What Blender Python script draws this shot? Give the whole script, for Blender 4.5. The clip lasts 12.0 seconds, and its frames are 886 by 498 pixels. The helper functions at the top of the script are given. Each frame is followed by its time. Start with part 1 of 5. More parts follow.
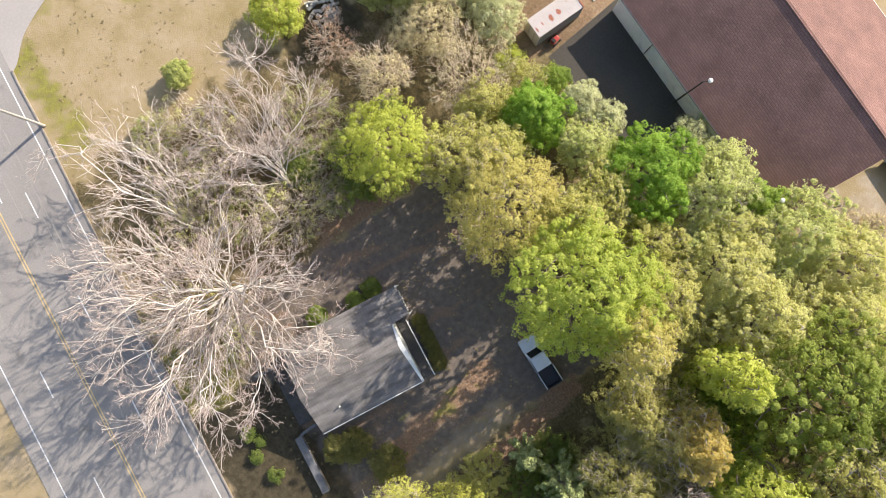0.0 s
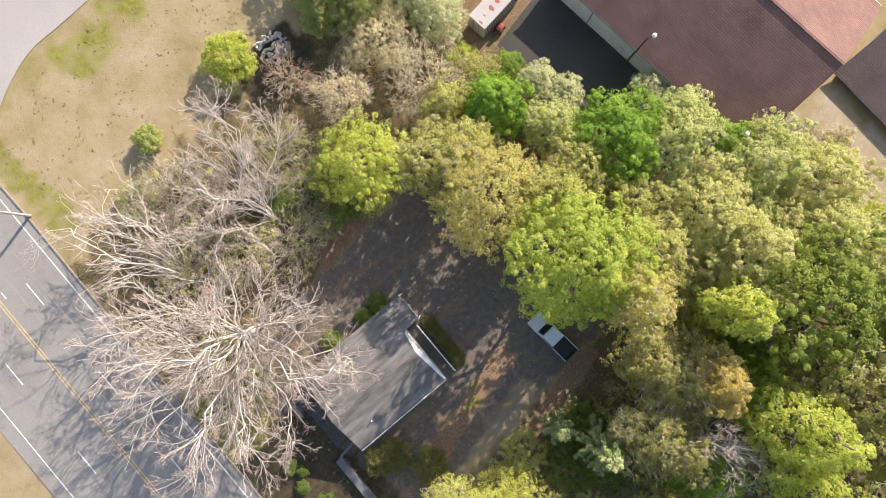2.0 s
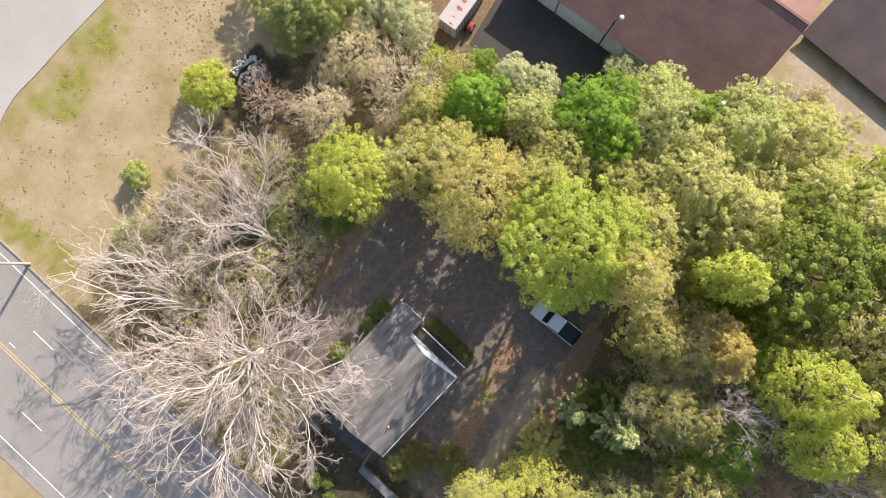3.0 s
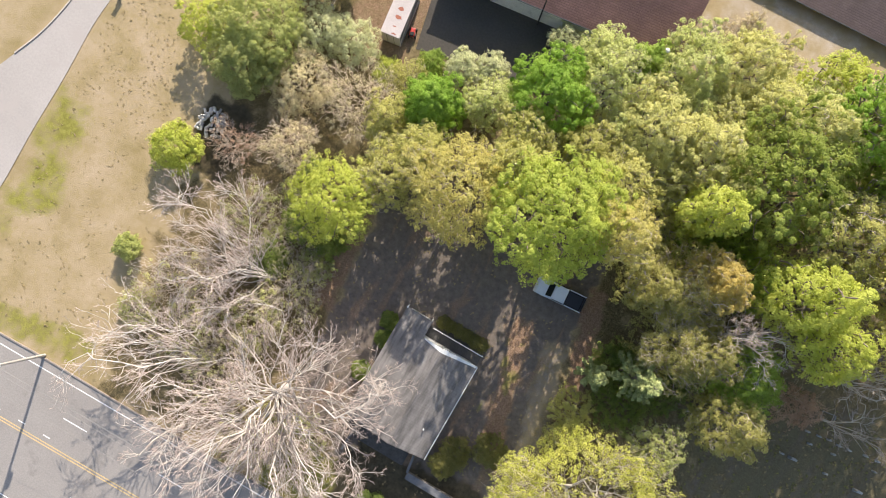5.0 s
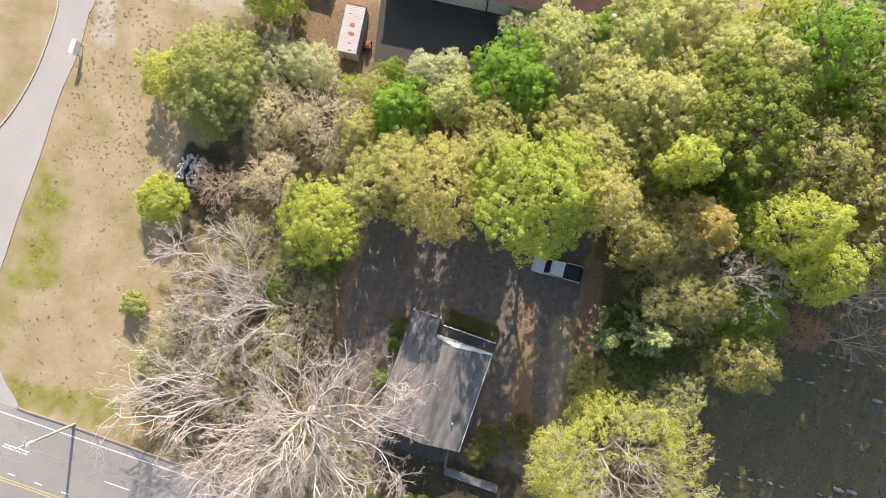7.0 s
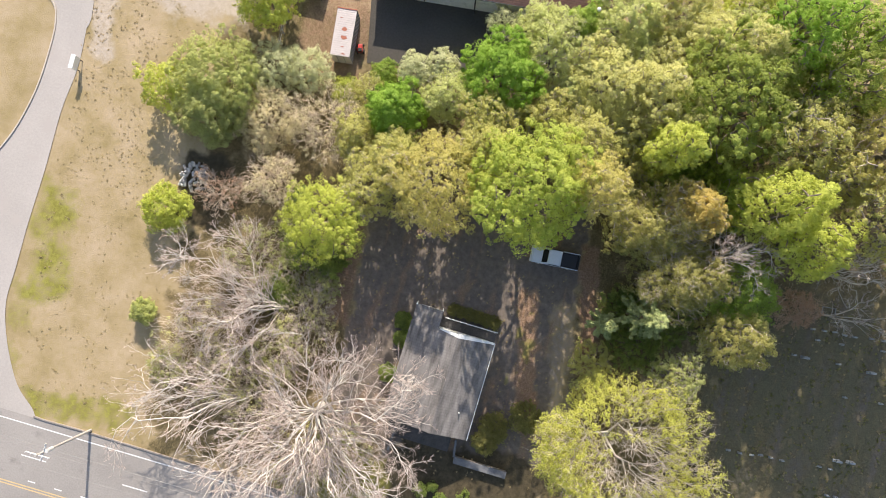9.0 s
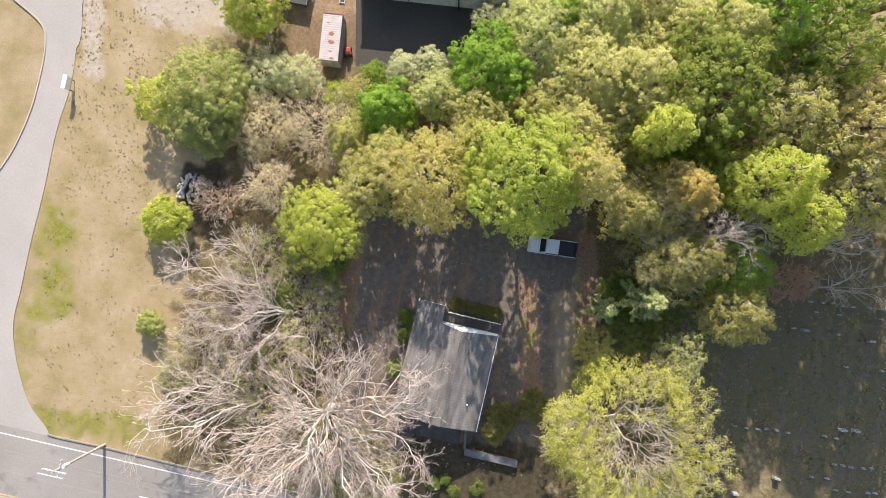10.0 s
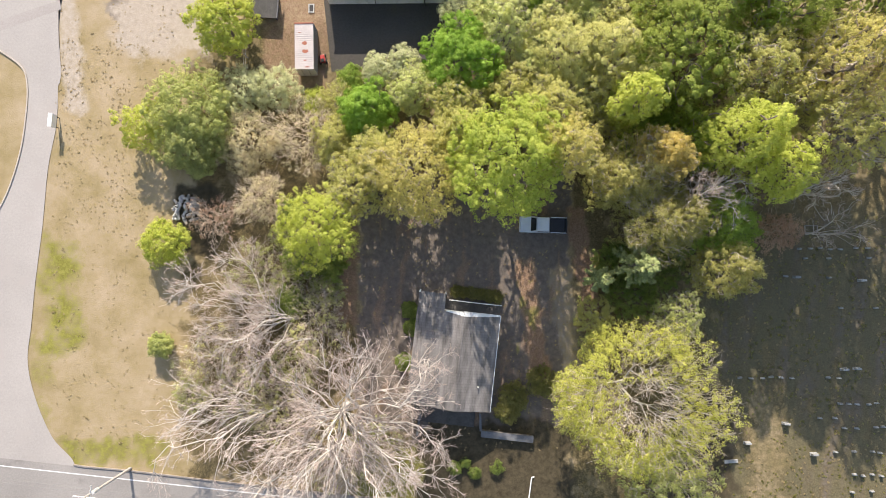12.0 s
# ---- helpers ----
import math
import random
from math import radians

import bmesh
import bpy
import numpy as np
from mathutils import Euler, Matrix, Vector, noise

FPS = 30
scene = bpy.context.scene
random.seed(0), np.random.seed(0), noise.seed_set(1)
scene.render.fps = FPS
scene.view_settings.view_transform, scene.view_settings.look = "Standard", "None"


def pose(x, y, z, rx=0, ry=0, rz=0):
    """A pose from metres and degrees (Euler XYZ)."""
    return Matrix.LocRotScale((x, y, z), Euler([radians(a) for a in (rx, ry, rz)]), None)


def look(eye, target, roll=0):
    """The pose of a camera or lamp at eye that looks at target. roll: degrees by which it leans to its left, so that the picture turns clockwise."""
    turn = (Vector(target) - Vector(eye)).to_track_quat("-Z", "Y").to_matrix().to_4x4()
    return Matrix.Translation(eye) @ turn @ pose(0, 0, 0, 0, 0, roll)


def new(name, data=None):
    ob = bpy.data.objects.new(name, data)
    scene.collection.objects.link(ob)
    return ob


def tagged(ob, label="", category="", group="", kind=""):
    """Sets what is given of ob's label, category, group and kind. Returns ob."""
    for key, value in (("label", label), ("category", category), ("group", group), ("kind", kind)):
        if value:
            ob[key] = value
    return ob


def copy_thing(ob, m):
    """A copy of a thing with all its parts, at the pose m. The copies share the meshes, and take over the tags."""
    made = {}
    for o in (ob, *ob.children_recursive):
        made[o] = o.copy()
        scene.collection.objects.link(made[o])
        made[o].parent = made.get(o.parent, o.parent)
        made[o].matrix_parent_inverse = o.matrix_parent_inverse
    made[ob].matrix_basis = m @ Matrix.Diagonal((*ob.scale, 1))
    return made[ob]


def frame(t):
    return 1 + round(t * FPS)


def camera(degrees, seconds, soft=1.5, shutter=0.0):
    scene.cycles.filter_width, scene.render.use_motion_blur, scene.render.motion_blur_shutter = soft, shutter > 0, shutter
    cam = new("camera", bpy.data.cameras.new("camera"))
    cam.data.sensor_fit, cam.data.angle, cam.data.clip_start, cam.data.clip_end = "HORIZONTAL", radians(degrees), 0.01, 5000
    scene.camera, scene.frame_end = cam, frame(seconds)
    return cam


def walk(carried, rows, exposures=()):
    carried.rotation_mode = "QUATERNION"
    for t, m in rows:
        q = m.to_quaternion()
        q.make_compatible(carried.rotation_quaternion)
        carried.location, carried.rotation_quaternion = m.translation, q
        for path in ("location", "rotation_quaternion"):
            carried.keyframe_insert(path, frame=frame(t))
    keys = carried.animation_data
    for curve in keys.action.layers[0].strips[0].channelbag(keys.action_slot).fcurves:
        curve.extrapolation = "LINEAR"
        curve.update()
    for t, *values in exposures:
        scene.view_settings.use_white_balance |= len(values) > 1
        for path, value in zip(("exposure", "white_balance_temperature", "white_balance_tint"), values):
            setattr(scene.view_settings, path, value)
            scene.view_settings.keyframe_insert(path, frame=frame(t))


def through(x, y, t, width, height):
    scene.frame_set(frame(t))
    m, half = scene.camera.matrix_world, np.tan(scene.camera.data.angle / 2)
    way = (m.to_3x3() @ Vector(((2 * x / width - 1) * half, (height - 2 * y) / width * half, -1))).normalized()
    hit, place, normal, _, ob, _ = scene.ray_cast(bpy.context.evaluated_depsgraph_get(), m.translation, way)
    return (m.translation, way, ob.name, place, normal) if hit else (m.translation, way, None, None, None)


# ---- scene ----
# seconds, x, y, height, heading and tilt from straight down (degrees)
cam = camera(75.0, 12.0, 0.8)
ROWS = [
    (0.0, 0.00, 0.00, 59.79, 55.80, 1.79),
    (0.5, 0.03, 0.02, 60.21, 52.86, 1.80),
    (1.0, 0.07, 0.04, 60.63, 49.86, 1.81),
    (1.5, 0.13, 0.09, 61.04, 46.58, 1.83),
    (2.0, 0.20, 0.12, 61.44, 43.42, 1.84),
    (2.5, 0.29, 0.18, 61.84, 40.19, 1.86),
    (3.0, 0.35, 0.23, 62.25, 36.86, 1.89),
    (5.0, 0.69, 0.23, 63.88, 23.76, 1.93),
    (5.5, 0.80, 0.23, 64.28, 20.46, 1.95),
    (6.0, 0.88, 0.21, 64.66, 17.42, 1.95),
    (6.5, 0.93, 0.16, 65.06, 14.63, 1.93),
    (7.0, 0.96, 0.05, 65.46, 12.69, 1.90),
    (9.0, 1.02, -0.50, 67.05, 10.17, 1.79),
    (9.5, 1.06, -0.71, 67.45, 8.43, 1.77),
    (10.0, 1.11, -0.98, 67.85, 6.71, 1.76),
    (10.5, 1.20, -1.29, 68.24, 5.11, 1.77),
    (11.0, 1.31, -1.62, 68.63, 3.46, 1.80),
    (11.5, 1.43, -1.96, 69.02, 1.75, 1.83),
    (12.0, 1.56, -2.31, 69.42, 0.02, 1.86),
]
walk(cam, [(t, pose(x, y, z, tilt, 0, turn)) for t, x, y, z, turn, tilt in ROWS], ((0, 0.74, 7200, 13), (12, 0.74, 7200, 13)))

# ---- light ----
SUN_EL, SHADOW = radians(28), Vector((0.13, -1.0, 0.0)).normalized()
world = bpy.data.worlds.new("sky")
scene.world = world
world.use_nodes = True
sky = world.node_tree.nodes.new("ShaderNodeTexSky")
sky.sky_type, sky.sun_disc = "NISHITA", False
sky.sun_elevation, sky.sun_rotation = SUN_EL, math.atan2(-SHADOW.x, -SHADOW.y)
world.node_tree.links.new(sky.outputs[0], world.node_tree.nodes["Background"].inputs[0])
world.node_tree.nodes["Background"].inputs[1].default_value = 0.15
sun = new("sun", bpy.data.lights.new("sun", "SUN"))
sun.data.energy, sun.data.angle, sun.data.color = 4.5, radians(0.6), (1.0, 0.965, 0.90)
sun.matrix_basis = look((0, 0, 90), Vector((0, 0, 90)) + SHADOW * math.cos(SUN_EL) - Vector((0, 0, math.sin(SUN_EL))))


# ---- materials ----
def material(name):
    m = bpy.data.materials.new(name)
    m.use_nodes = True
    return m, m.node_tree.nodes, m.node_tree.links, m.node_tree.nodes["Principled BSDF"]


def node(nodes, kind, **values):
    n = nodes.new(kind)
    for key, value in values.items():
        n.inputs[key].default_value = value
    return n


def ramp(nodes, links, source, stops):
    n = nodes.new("ShaderNodeValToRGB")
    while len(n.color_ramp.elements) < len(stops):
        n.color_ramp.elements.new(0.5)
    for e, (at, c) in zip(n.color_ramp.elements, stops):
        e.position, e.color = at, (*c, 1)
    links.new(source, n.inputs[0])
    return n.outputs[0]


def blend(nodes, links, factor, a, b):
    n = nodes.new("ShaderNodeMix")
    n.data_type = "RGBA"
    for slot, v in ((0, factor), (6, a), (7, b)):
        if isinstance(v, tuple):
            n.inputs[slot].default_value = (*v, 1)
        elif isinstance(v, float):
            n.inputs[slot].default_value = v
        else:
            links.new(v, n.inputs[slot])
    return n.outputs[2]


def surface(name, dark, light, coarse=0.4, fine=6.0, rough=0.85, bump=0.3, metal=0.0, stretch=(1, 1, 1), stain=None, vary=0.0):
    """A weathered surface: broad blotches, fine grain, relief, and stains of another colour."""
    m, nodes, links, bsdf = material(name)
    co = nodes.new("ShaderNodeTexCoord")
    mp = nodes.new("ShaderNodeMapping")
    mp.inputs["Scale"].default_value = stretch
    links.new(co.outputs["Object"], mp.inputs[0])
    big = node(nodes, "ShaderNodeTexNoise", Scale=coarse, Detail=5.0, Roughness=0.6)
    small = node(nodes, "ShaderNodeTexNoise", Scale=fine, Detail=4.0, Roughness=0.7)
    for n in (big, small):
        links.new(mp.outputs[0], n.inputs["Vector"])
    mix = node(nodes, "ShaderNodeMath")
    mix.operation = "ADD"
    links.new(big.outputs[0], mix.inputs[0])
    links.new(small.outputs[0], mix.inputs[1])
    half = node(nodes, "ShaderNodeMath")
    half.operation = "MULTIPLY"
    half.inputs[1].default_value = 0.5
    links.new(mix.outputs[0], half.inputs[0])
    colour = ramp(nodes, links, half.outputs[0], [(0.36, dark), (0.64, light)])
    if stain:
        spot = node(nodes, "ShaderNodeTexNoise", Scale=coarse * 2.2, Detail=6.0, Roughness=0.65)
        links.new(co.outputs["Object"], spot.inputs["Vector"])
        where = ramp(nodes, links, spot.outputs[0], [(0.56, (0, 0, 0)), (0.66, (1, 1, 1))])
        colour = blend(nodes, links, where, colour, stain)
    if vary:
        info = nodes.new("ShaderNodeObjectInfo")
        hsv = nodes.new("ShaderNodeHueSaturation")
        rng = node(nodes, "ShaderNodeMapRange")
        rng.inputs[3].default_value, rng.inputs[4].default_value = 1 - vary, 1 + vary
        links.new(info.outputs["Random"], rng.inputs[0])
        links.new(rng.outputs[0], hsv.inputs["Value"])
        links.new(colour, hsv.inputs["Color"])
        colour = hsv.outputs[0]
    links.new(colour, bsdf.inputs["Base Color"])
    bsdf.inputs["Roughness"].default_value, bsdf.inputs["Metallic"].default_value = rough, metal
    if bump:
        b = node(nodes, "ShaderNodeBump", Strength=bump, Distance=0.05)
        links.new(small.outputs[0], b.inputs["Height"])
        links.new(b.outputs[0], bsdf.inputs["Normal"])
    return m


def shingles(name, dark, light, gap, width, row, shadow_bands=0.0):
    """Courses of asphalt shingles, each tab a little different, with optional painted tree-shadow bands along y."""
    m, nodes, links, bsdf = material(name)
    co = nodes.new("ShaderNodeTexCoord")
    brick = node(nodes, "ShaderNodeTexBrick", Scale=1.0)
    brick.inputs["Color1"].default_value, brick.inputs["Color2"].default_value, brick.inputs["Mortar"].default_value = (*dark, 1), (*light, 1), (*gap, 1)
    brick.inputs["Brick Width"].default_value, brick.inputs["Row Height"].default_value, brick.inputs["Mortar Size"].default_value = width, row, row * 0.13
    links.new(co.outputs["Object"], brick.inputs["Vector"])
    mp = nodes.new("ShaderNodeMapping")
    mp.inputs["Scale"].default_value = (1.5, 0.3, 1) if shadow_bands else (0.4, 0.4, 0.4)
    links.new(co.outputs["Object"], mp.inputs[0])
    big = node(nodes, "ShaderNodeTexNoise", Scale=1.0, Detail=6.0, Roughness=0.62)
    links.new(mp.outputs[0], big.inputs["Vector"])
    rng = node(nodes, "ShaderNodeMapRange")
    rng.inputs[1].default_value, rng.inputs[2].default_value = 0.3, 0.7
    rng.inputs[3].default_value, rng.inputs[4].default_value = 0.8 - shadow_bands, 1.2 + shadow_bands
    links.new(big.outputs[0], rng.inputs[0])
    hsv = nodes.new("ShaderNodeHueSaturation")
    links.new(rng.outputs[0], hsv.inputs["Value"])
    links.new(brick.outputs[0], hsv.inputs["Color"])
    links.new(hsv.outputs[0], bsdf.inputs["Base Color"])
    bsdf.inputs["Roughness"].default_value = 0.9
    b = node(nodes, "ShaderNodeBump", Strength=0.15 if shadow_bands else 0.5, Distance=0.03)
    links.new(brick.outputs["Fac"], b.inputs["Height"])
    b.invert = True
    links.new(b.outputs[0], bsdf.inputs["Normal"])
    return m


def leafy(name, dark, light, through=0.57):
    """Thin young leaves: colour by each leaf's own tone, with light coming through."""
    m, nodes, links, bsdf = material(name)
    tone = nodes.new("ShaderNodeAttribute")
    tone.attribute_name = "tone"
    dark, light = tuple(min(0.8, 1.16 * c) for c in dark), tuple(0.97 * c for c in light)
    colour = ramp(nodes, links, tone.outputs["Fac"], [(0.05, dark), (0.95, light)])
    links.new(colour, bsdf.inputs["Base Color"])
    bsdf.inputs["Roughness"].default_value = 0.55
    bsdf.inputs["Specular IOR Level"].default_value = 0.25
    glow = nodes.new("ShaderNodeBsdfTranslucent")
    links.new(colour, glow.inputs[0])
    mix = nodes.new("ShaderNodeMixShader")
    mix.inputs[0].default_value = through
    links.new(bsdf.outputs[0], mix.inputs[1])
    links.new(glow.outputs[0], mix.inputs[2])
    links.new(mix.outputs[0], nodes["Material Output"].inputs[0])
    return m


def plain(name, colour, rough=0.5, metal=0.0):
    return surface(name, tuple(c * 0.88 for c in colour), colour, 1.5, 20, rough, 0.05, metal)


ASPHALT = surface("asphalt", (0.255, 0.234, 0.218), (0.35, 0.322, 0.30), 0.12, 5, 0.9, 0.25, stain=(0.225, 0.207, 0.193))
DRIVE = surface("pale_paving", (0.355, 0.325, 0.302), (0.445, 0.405, 0.38), 0.1, 4, 0.9, 0.15, stain=(0.40, 0.36, 0.335))
# Dark asphalt colour with the hall's shade included.
SHADED_COURT = surface("shaded_court_asphalt", (0.05, 0.044, 0.037), (0.08, 0.071, 0.06), 0.15, 4, 0.9, 0.25)
KERB = surface("kerb_concrete", (0.2, 0.175, 0.155), (0.32, 0.285, 0.26), 0.8, 6, 0.9, 0.3)
STRIP = surface("darker_paving", (0.33, 0.295, 0.275), (0.42, 0.38, 0.355), 0.2, 4, 0.9, 0.2)
PALE_KERB = surface("pale_kerb", (0.40, 0.34, 0.28), (0.52, 0.46, 0.40), 0.8, 6, 0.9, 0.3)
WHITE_LINE = surface("road_white", (0.62, 0.61, 0.6), (0.8, 0.79, 0.78), 0.8, 7, 0.7, 0.1)
YELLOW_LINE = surface("road_yellow", (0.52, 0.38, 0.19), (0.66, 0.49, 0.26), 0.8, 7, 0.7, 0.1)
RED_ROOF = shingles("red_brown_shingle", (0.22, 0.118, 0.10), (0.262, 0.142, 0.122), (0.168, 0.09, 0.078), 0.5, 0.22)
DARK_ROOF = shingles("dark_brown_shingle", (0.165, 0.118, 0.112), (0.195, 0.14, 0.132), (0.13, 0.092, 0.086), 0.5, 0.22)
# The house roof's colour carries painted shadows of trunks and branches.
GREY_ROOF = shingles("grey_shingle", (0.168, 0.156, 0.15), (0.184, 0.171, 0.165), (0.158, 0.147, 0.141), 0.9, 0.3, 0.36)
SIDING = surface("white_siding", (0.62, 0.62, 0.62), (0.78, 0.78, 0.77), 0.4, 5, 0.6, 0.1, stain=(0.55, 0.55, 0.54))
# Dark brown holds the annex wall's shade in its colour.
SHADED_WALL = surface("shaded_brown_wall", (0.09, 0.07, 0.06), (0.15, 0.12, 0.105), 0.5, 6, 0.8, 0.2)
TRIM = plain("white_trim", (0.82, 0.82, 0.8), 0.45)
DECK = surface("dark_deck", (0.055, 0.051, 0.048), (0.11, 0.102, 0.096), 0.8, 6, 0.8, 0.3)
CAP = surface("wall_cap", (0.115, 0.118, 0.128), (0.19, 0.194, 0.205), 0.8, 6, 0.85, 0.2)
GLASS_DARK = plain("window_glass", (0.03, 0.035, 0.04), 0.08)
POLE_WOOD = surface("pole_wood", (0.34, 0.315, 0.295), (0.49, 0.46, 0.435), 0.8, 8, 0.85, 0.3, stretch=(4, 4, 0.4))
PALE_METAL = plain("pale_metal", (0.7, 0.7, 0.7), 0.4, 0.3)
DARK_METAL = plain("dark_metal", (0.05, 0.045, 0.045), 0.5, 0.4)
BLACK = plain("black_rubber", (0.02, 0.02, 0.02), 0.8)
CABLE = plain("cable_sheath", (0.2, 0.195, 0.19), 0.6)
CAR_WHITE = plain("white_paint", (0.62, 0.69, 0.78), 0.25)
CAR_BLACK = plain("black_paint", (0.015, 0.015, 0.018), 0.3)
CONTAINER_WHITE = surface("chalky_white_paint", (0.50, 0.435, 0.41), (0.62, 0.555, 0.53), 0.6, 6, 0.7, 0.1)
RUST = surface("rust", (0.3, 0.09, 0.05), (0.45, 0.18, 0.12), 1.5, 9, 0.9, 0.3)
RED_PAINT = plain("red_paint", (0.5, 0.05, 0.04), 0.4)
GRANITE = surface("pale_granite", (0.27, 0.27, 0.265), (0.42, 0.42, 0.41), 2, 12, 0.6, 0.1, vary=0.2)
LOG = surface("grey_log", (0.32, 0.30, 0.285), (0.56, 0.53, 0.50), 2, 9, 0.9, 0.4, vary=0.35)
BARK = surface("grey_brown_bark", (0.16, 0.125, 0.10), (0.3, 0.25, 0.21), 1, 9, 0.95, 0.5)
PALE_BARK = surface("pale_sycamore_bark", (0.50, 0.45, 0.405), (0.73, 0.675, 0.62), 0.7, 6, 0.9, 0.4, stain=(0.38, 0.335, 0.29))
TWIG = surface("tan_twig", (0.42, 0.345, 0.28), (0.62, 0.535, 0.45), 1, 9, 0.95, 0.2)
PALE_TWIG = surface("pale_sycamore_twig", (0.40, 0.318, 0.275), (0.60, 0.492, 0.44), 1, 9, 0.95, 0.2)
GREY_TWIG = surface("grey_twig", (0.31, 0.265, 0.225), (0.52, 0.455, 0.40), 1, 9, 0.95, 0.2)
PINK_TWIG = surface("pinkish_twig", (0.55, 0.44, 0.33), (0.78, 0.65, 0.51), 1, 9, 0.95, 0.2)
LEAF = {
    "lime": leafy("lime_leaf", (0.39, 0.435, 0.075), (0.73, 0.765, 0.20)),
    "green": leafy("green_leaf", (0.20, 0.30, 0.05), (0.50, 0.62, 0.13)),
    "deep": leafy("deep_green_leaf", (0.18, 0.32, 0.04), (0.48, 0.66, 0.12)),
    "big": leafy("fresh_green_leaf", (0.31, 0.39, 0.07), (0.69, 0.73, 0.19)),
    "gold": leafy("golden_leaf", (0.43, 0.39, 0.125), (0.77, 0.705, 0.265)),
    "pale": leafy("pale_gold_leaf", (0.52, 0.52, 0.20), (0.79, 0.765, 0.36)),
    "orange": leafy("orange_gold_leaf", (0.46, 0.37, 0.11), (0.78, 0.64, 0.24)),
    "olive": leafy("olive_leaf", (0.39, 0.385, 0.115), (0.74, 0.71, 0.275)),
    "dark": leafy("dark_green_leaf", (0.19, 0.25, 0.045), (0.54, 0.60, 0.155)),
    "palelime": leafy("pale_lime_leaf", (0.48, 0.52, 0.19), (0.76, 0.775, 0.37)),
    "sage": leafy("pale_green_leaf", (0.33, 0.37, 0.12), (0.66, 0.68, 0.28)),
    "grey": leafy("grey_green_leaf", (0.48, 0.50, 0.28), (0.78, 0.78, 0.50)),
    "straw": leafy("straw_yellow_leaf", (0.43, 0.45, 0.085), (0.75, 0.73, 0.20)),
    "dull": leafy("dull_olive_leaf", (0.29, 0.275, 0.085), (0.60, 0.565, 0.21)),
    "khaki": leafy("khaki_leaf", (0.16, 0.155, 0.045), (0.38, 0.36, 0.13)),
    "muted": leafy("dull_green_leaf", (0.27, 0.30, 0.10), (0.60, 0.62, 0.26)),
    "pine": leafy("pine_needle", (0.18, 0.23, 0.08), (0.58, 0.61, 0.27), 0.15),
    "ivy": leafy("ivy_leaf", (0.12, 0.18, 0.04), (0.38, 0.45, 0.12)),
    "red": leafy("reddish_bud", (0.40, 0.26, 0.17), (0.68, 0.48, 0.36)),
    "bud": leafy("pinkish_tan_bud", (0.58, 0.51, 0.31), (0.83, 0.75, 0.48)),
    "dry": leafy("dry_grass_blade", (0.24, 0.185, 0.095), (0.40, 0.31, 0.165), 0.2),
}


# ---- building blocks ----
def part(name, bm, mat, parent=None, label=""):
    """Link a bmesh as one mesh object, under a thing if one is given."""
    me = bpy.data.meshes.new(name)
    bm.to_mesh(me)
    bm.free()
    me.materials.append(mat)
    ob = new(name, me)
    ob.parent = parent
    return tagged(ob, label)


def thing(name, at, label, category, group="", turn=0.0):
    ob = new(name)
    ob.empty_display_size = 0.3
    ob.matrix_basis = pose(*at, 0, 0, turn)
    return tagged(ob, label, category, group)


def box(bm, lo, hi, bevel=0.0):
    made = bmesh.ops.create_cube(bm, size=1.0)["verts"]
    c, s = (Vector(lo) + Vector(hi)) / 2, Vector(hi) - Vector(lo)
    for v in made:
        v.co = Vector((v.co.x * s.x, v.co.y * s.y, v.co.z * s.z)) + c
    if bevel:
        edges = list({e for v in made for e in v.link_edges})
        bmesh.ops.bevel(bm, geom=edges, offset=bevel, segments=2, affect="EDGES", profile=0.6)
    return bm


def boxed(lo, hi, bevel=0.0):
    return box(bmesh.new(), lo, hi, bevel)


def tube(bm, a, b, ra, rb, sides=8):
    a, b = Vector(a), Vector(b)
    made = bmesh.ops.create_cone(bm, cap_ends=True, segments=sides, radius1=ra, radius2=rb, depth=(b - a).length)["verts"]
    m = Matrix.Translation((a + b) / 2) @ (b - a).to_track_quat("Z", "Y").to_matrix().to_4x4()
    for v in made:
        v.co = m @ v.co
    return bm


def tubed(a, b, ra, rb, sides=8):
    return tube(bmesh.new(), a, b, ra, rb, sides)


def prism(corners, depth):
    """A slab under a flat polygon of corners."""
    bm = bmesh.new()
    top = [bm.verts.new(c) for c in corners]
    low = [bm.verts.new(Vector(c) - Vector((0, 0, depth))) for c in corners]
    bm.faces.new(top)
    bm.faces.new(low[::-1])
    n = len(top)
    for i in range(n):
        bm.faces.new((top[i], low[i], low[(i + 1) % n], top[(i + 1) % n]))
    bmesh.ops.recalc_face_normals(bm, faces=bm.faces)
    return bm


def mesh_of(name, verts, faces, mat, parent=None, tone=None, label=""):
    """One mesh object from arrays of corners and equal-sided faces."""
    me = bpy.data.meshes.new(name)
    faces = np.asarray(faces, dtype=np.int32)
    k = faces.shape[1]
    me.vertices.add(len(verts))
    me.vertices.foreach_set("co", np.asarray(verts, dtype=np.float32).ravel())
    me.loops.add(faces.size)
    me.loops.foreach_set("vertex_index", faces.ravel())
    me.polygons.add(len(faces))
    me.polygons.foreach_set("loop_start", np.arange(0, faces.size, k, dtype=np.int32))
    me.polygons.foreach_set("loop_total", np.full(len(faces), k, dtype=np.int32))
    me.update(calc_edges=True)
    if tone is not None:
        me.attributes.new("tone", "FLOAT", "POINT").data.foreach_set("value", np.asarray(tone, dtype=np.float32))
    me.materials.append(mat)
    ob = new(name, me)
    ob.parent = parent
    return tagged(ob, label)


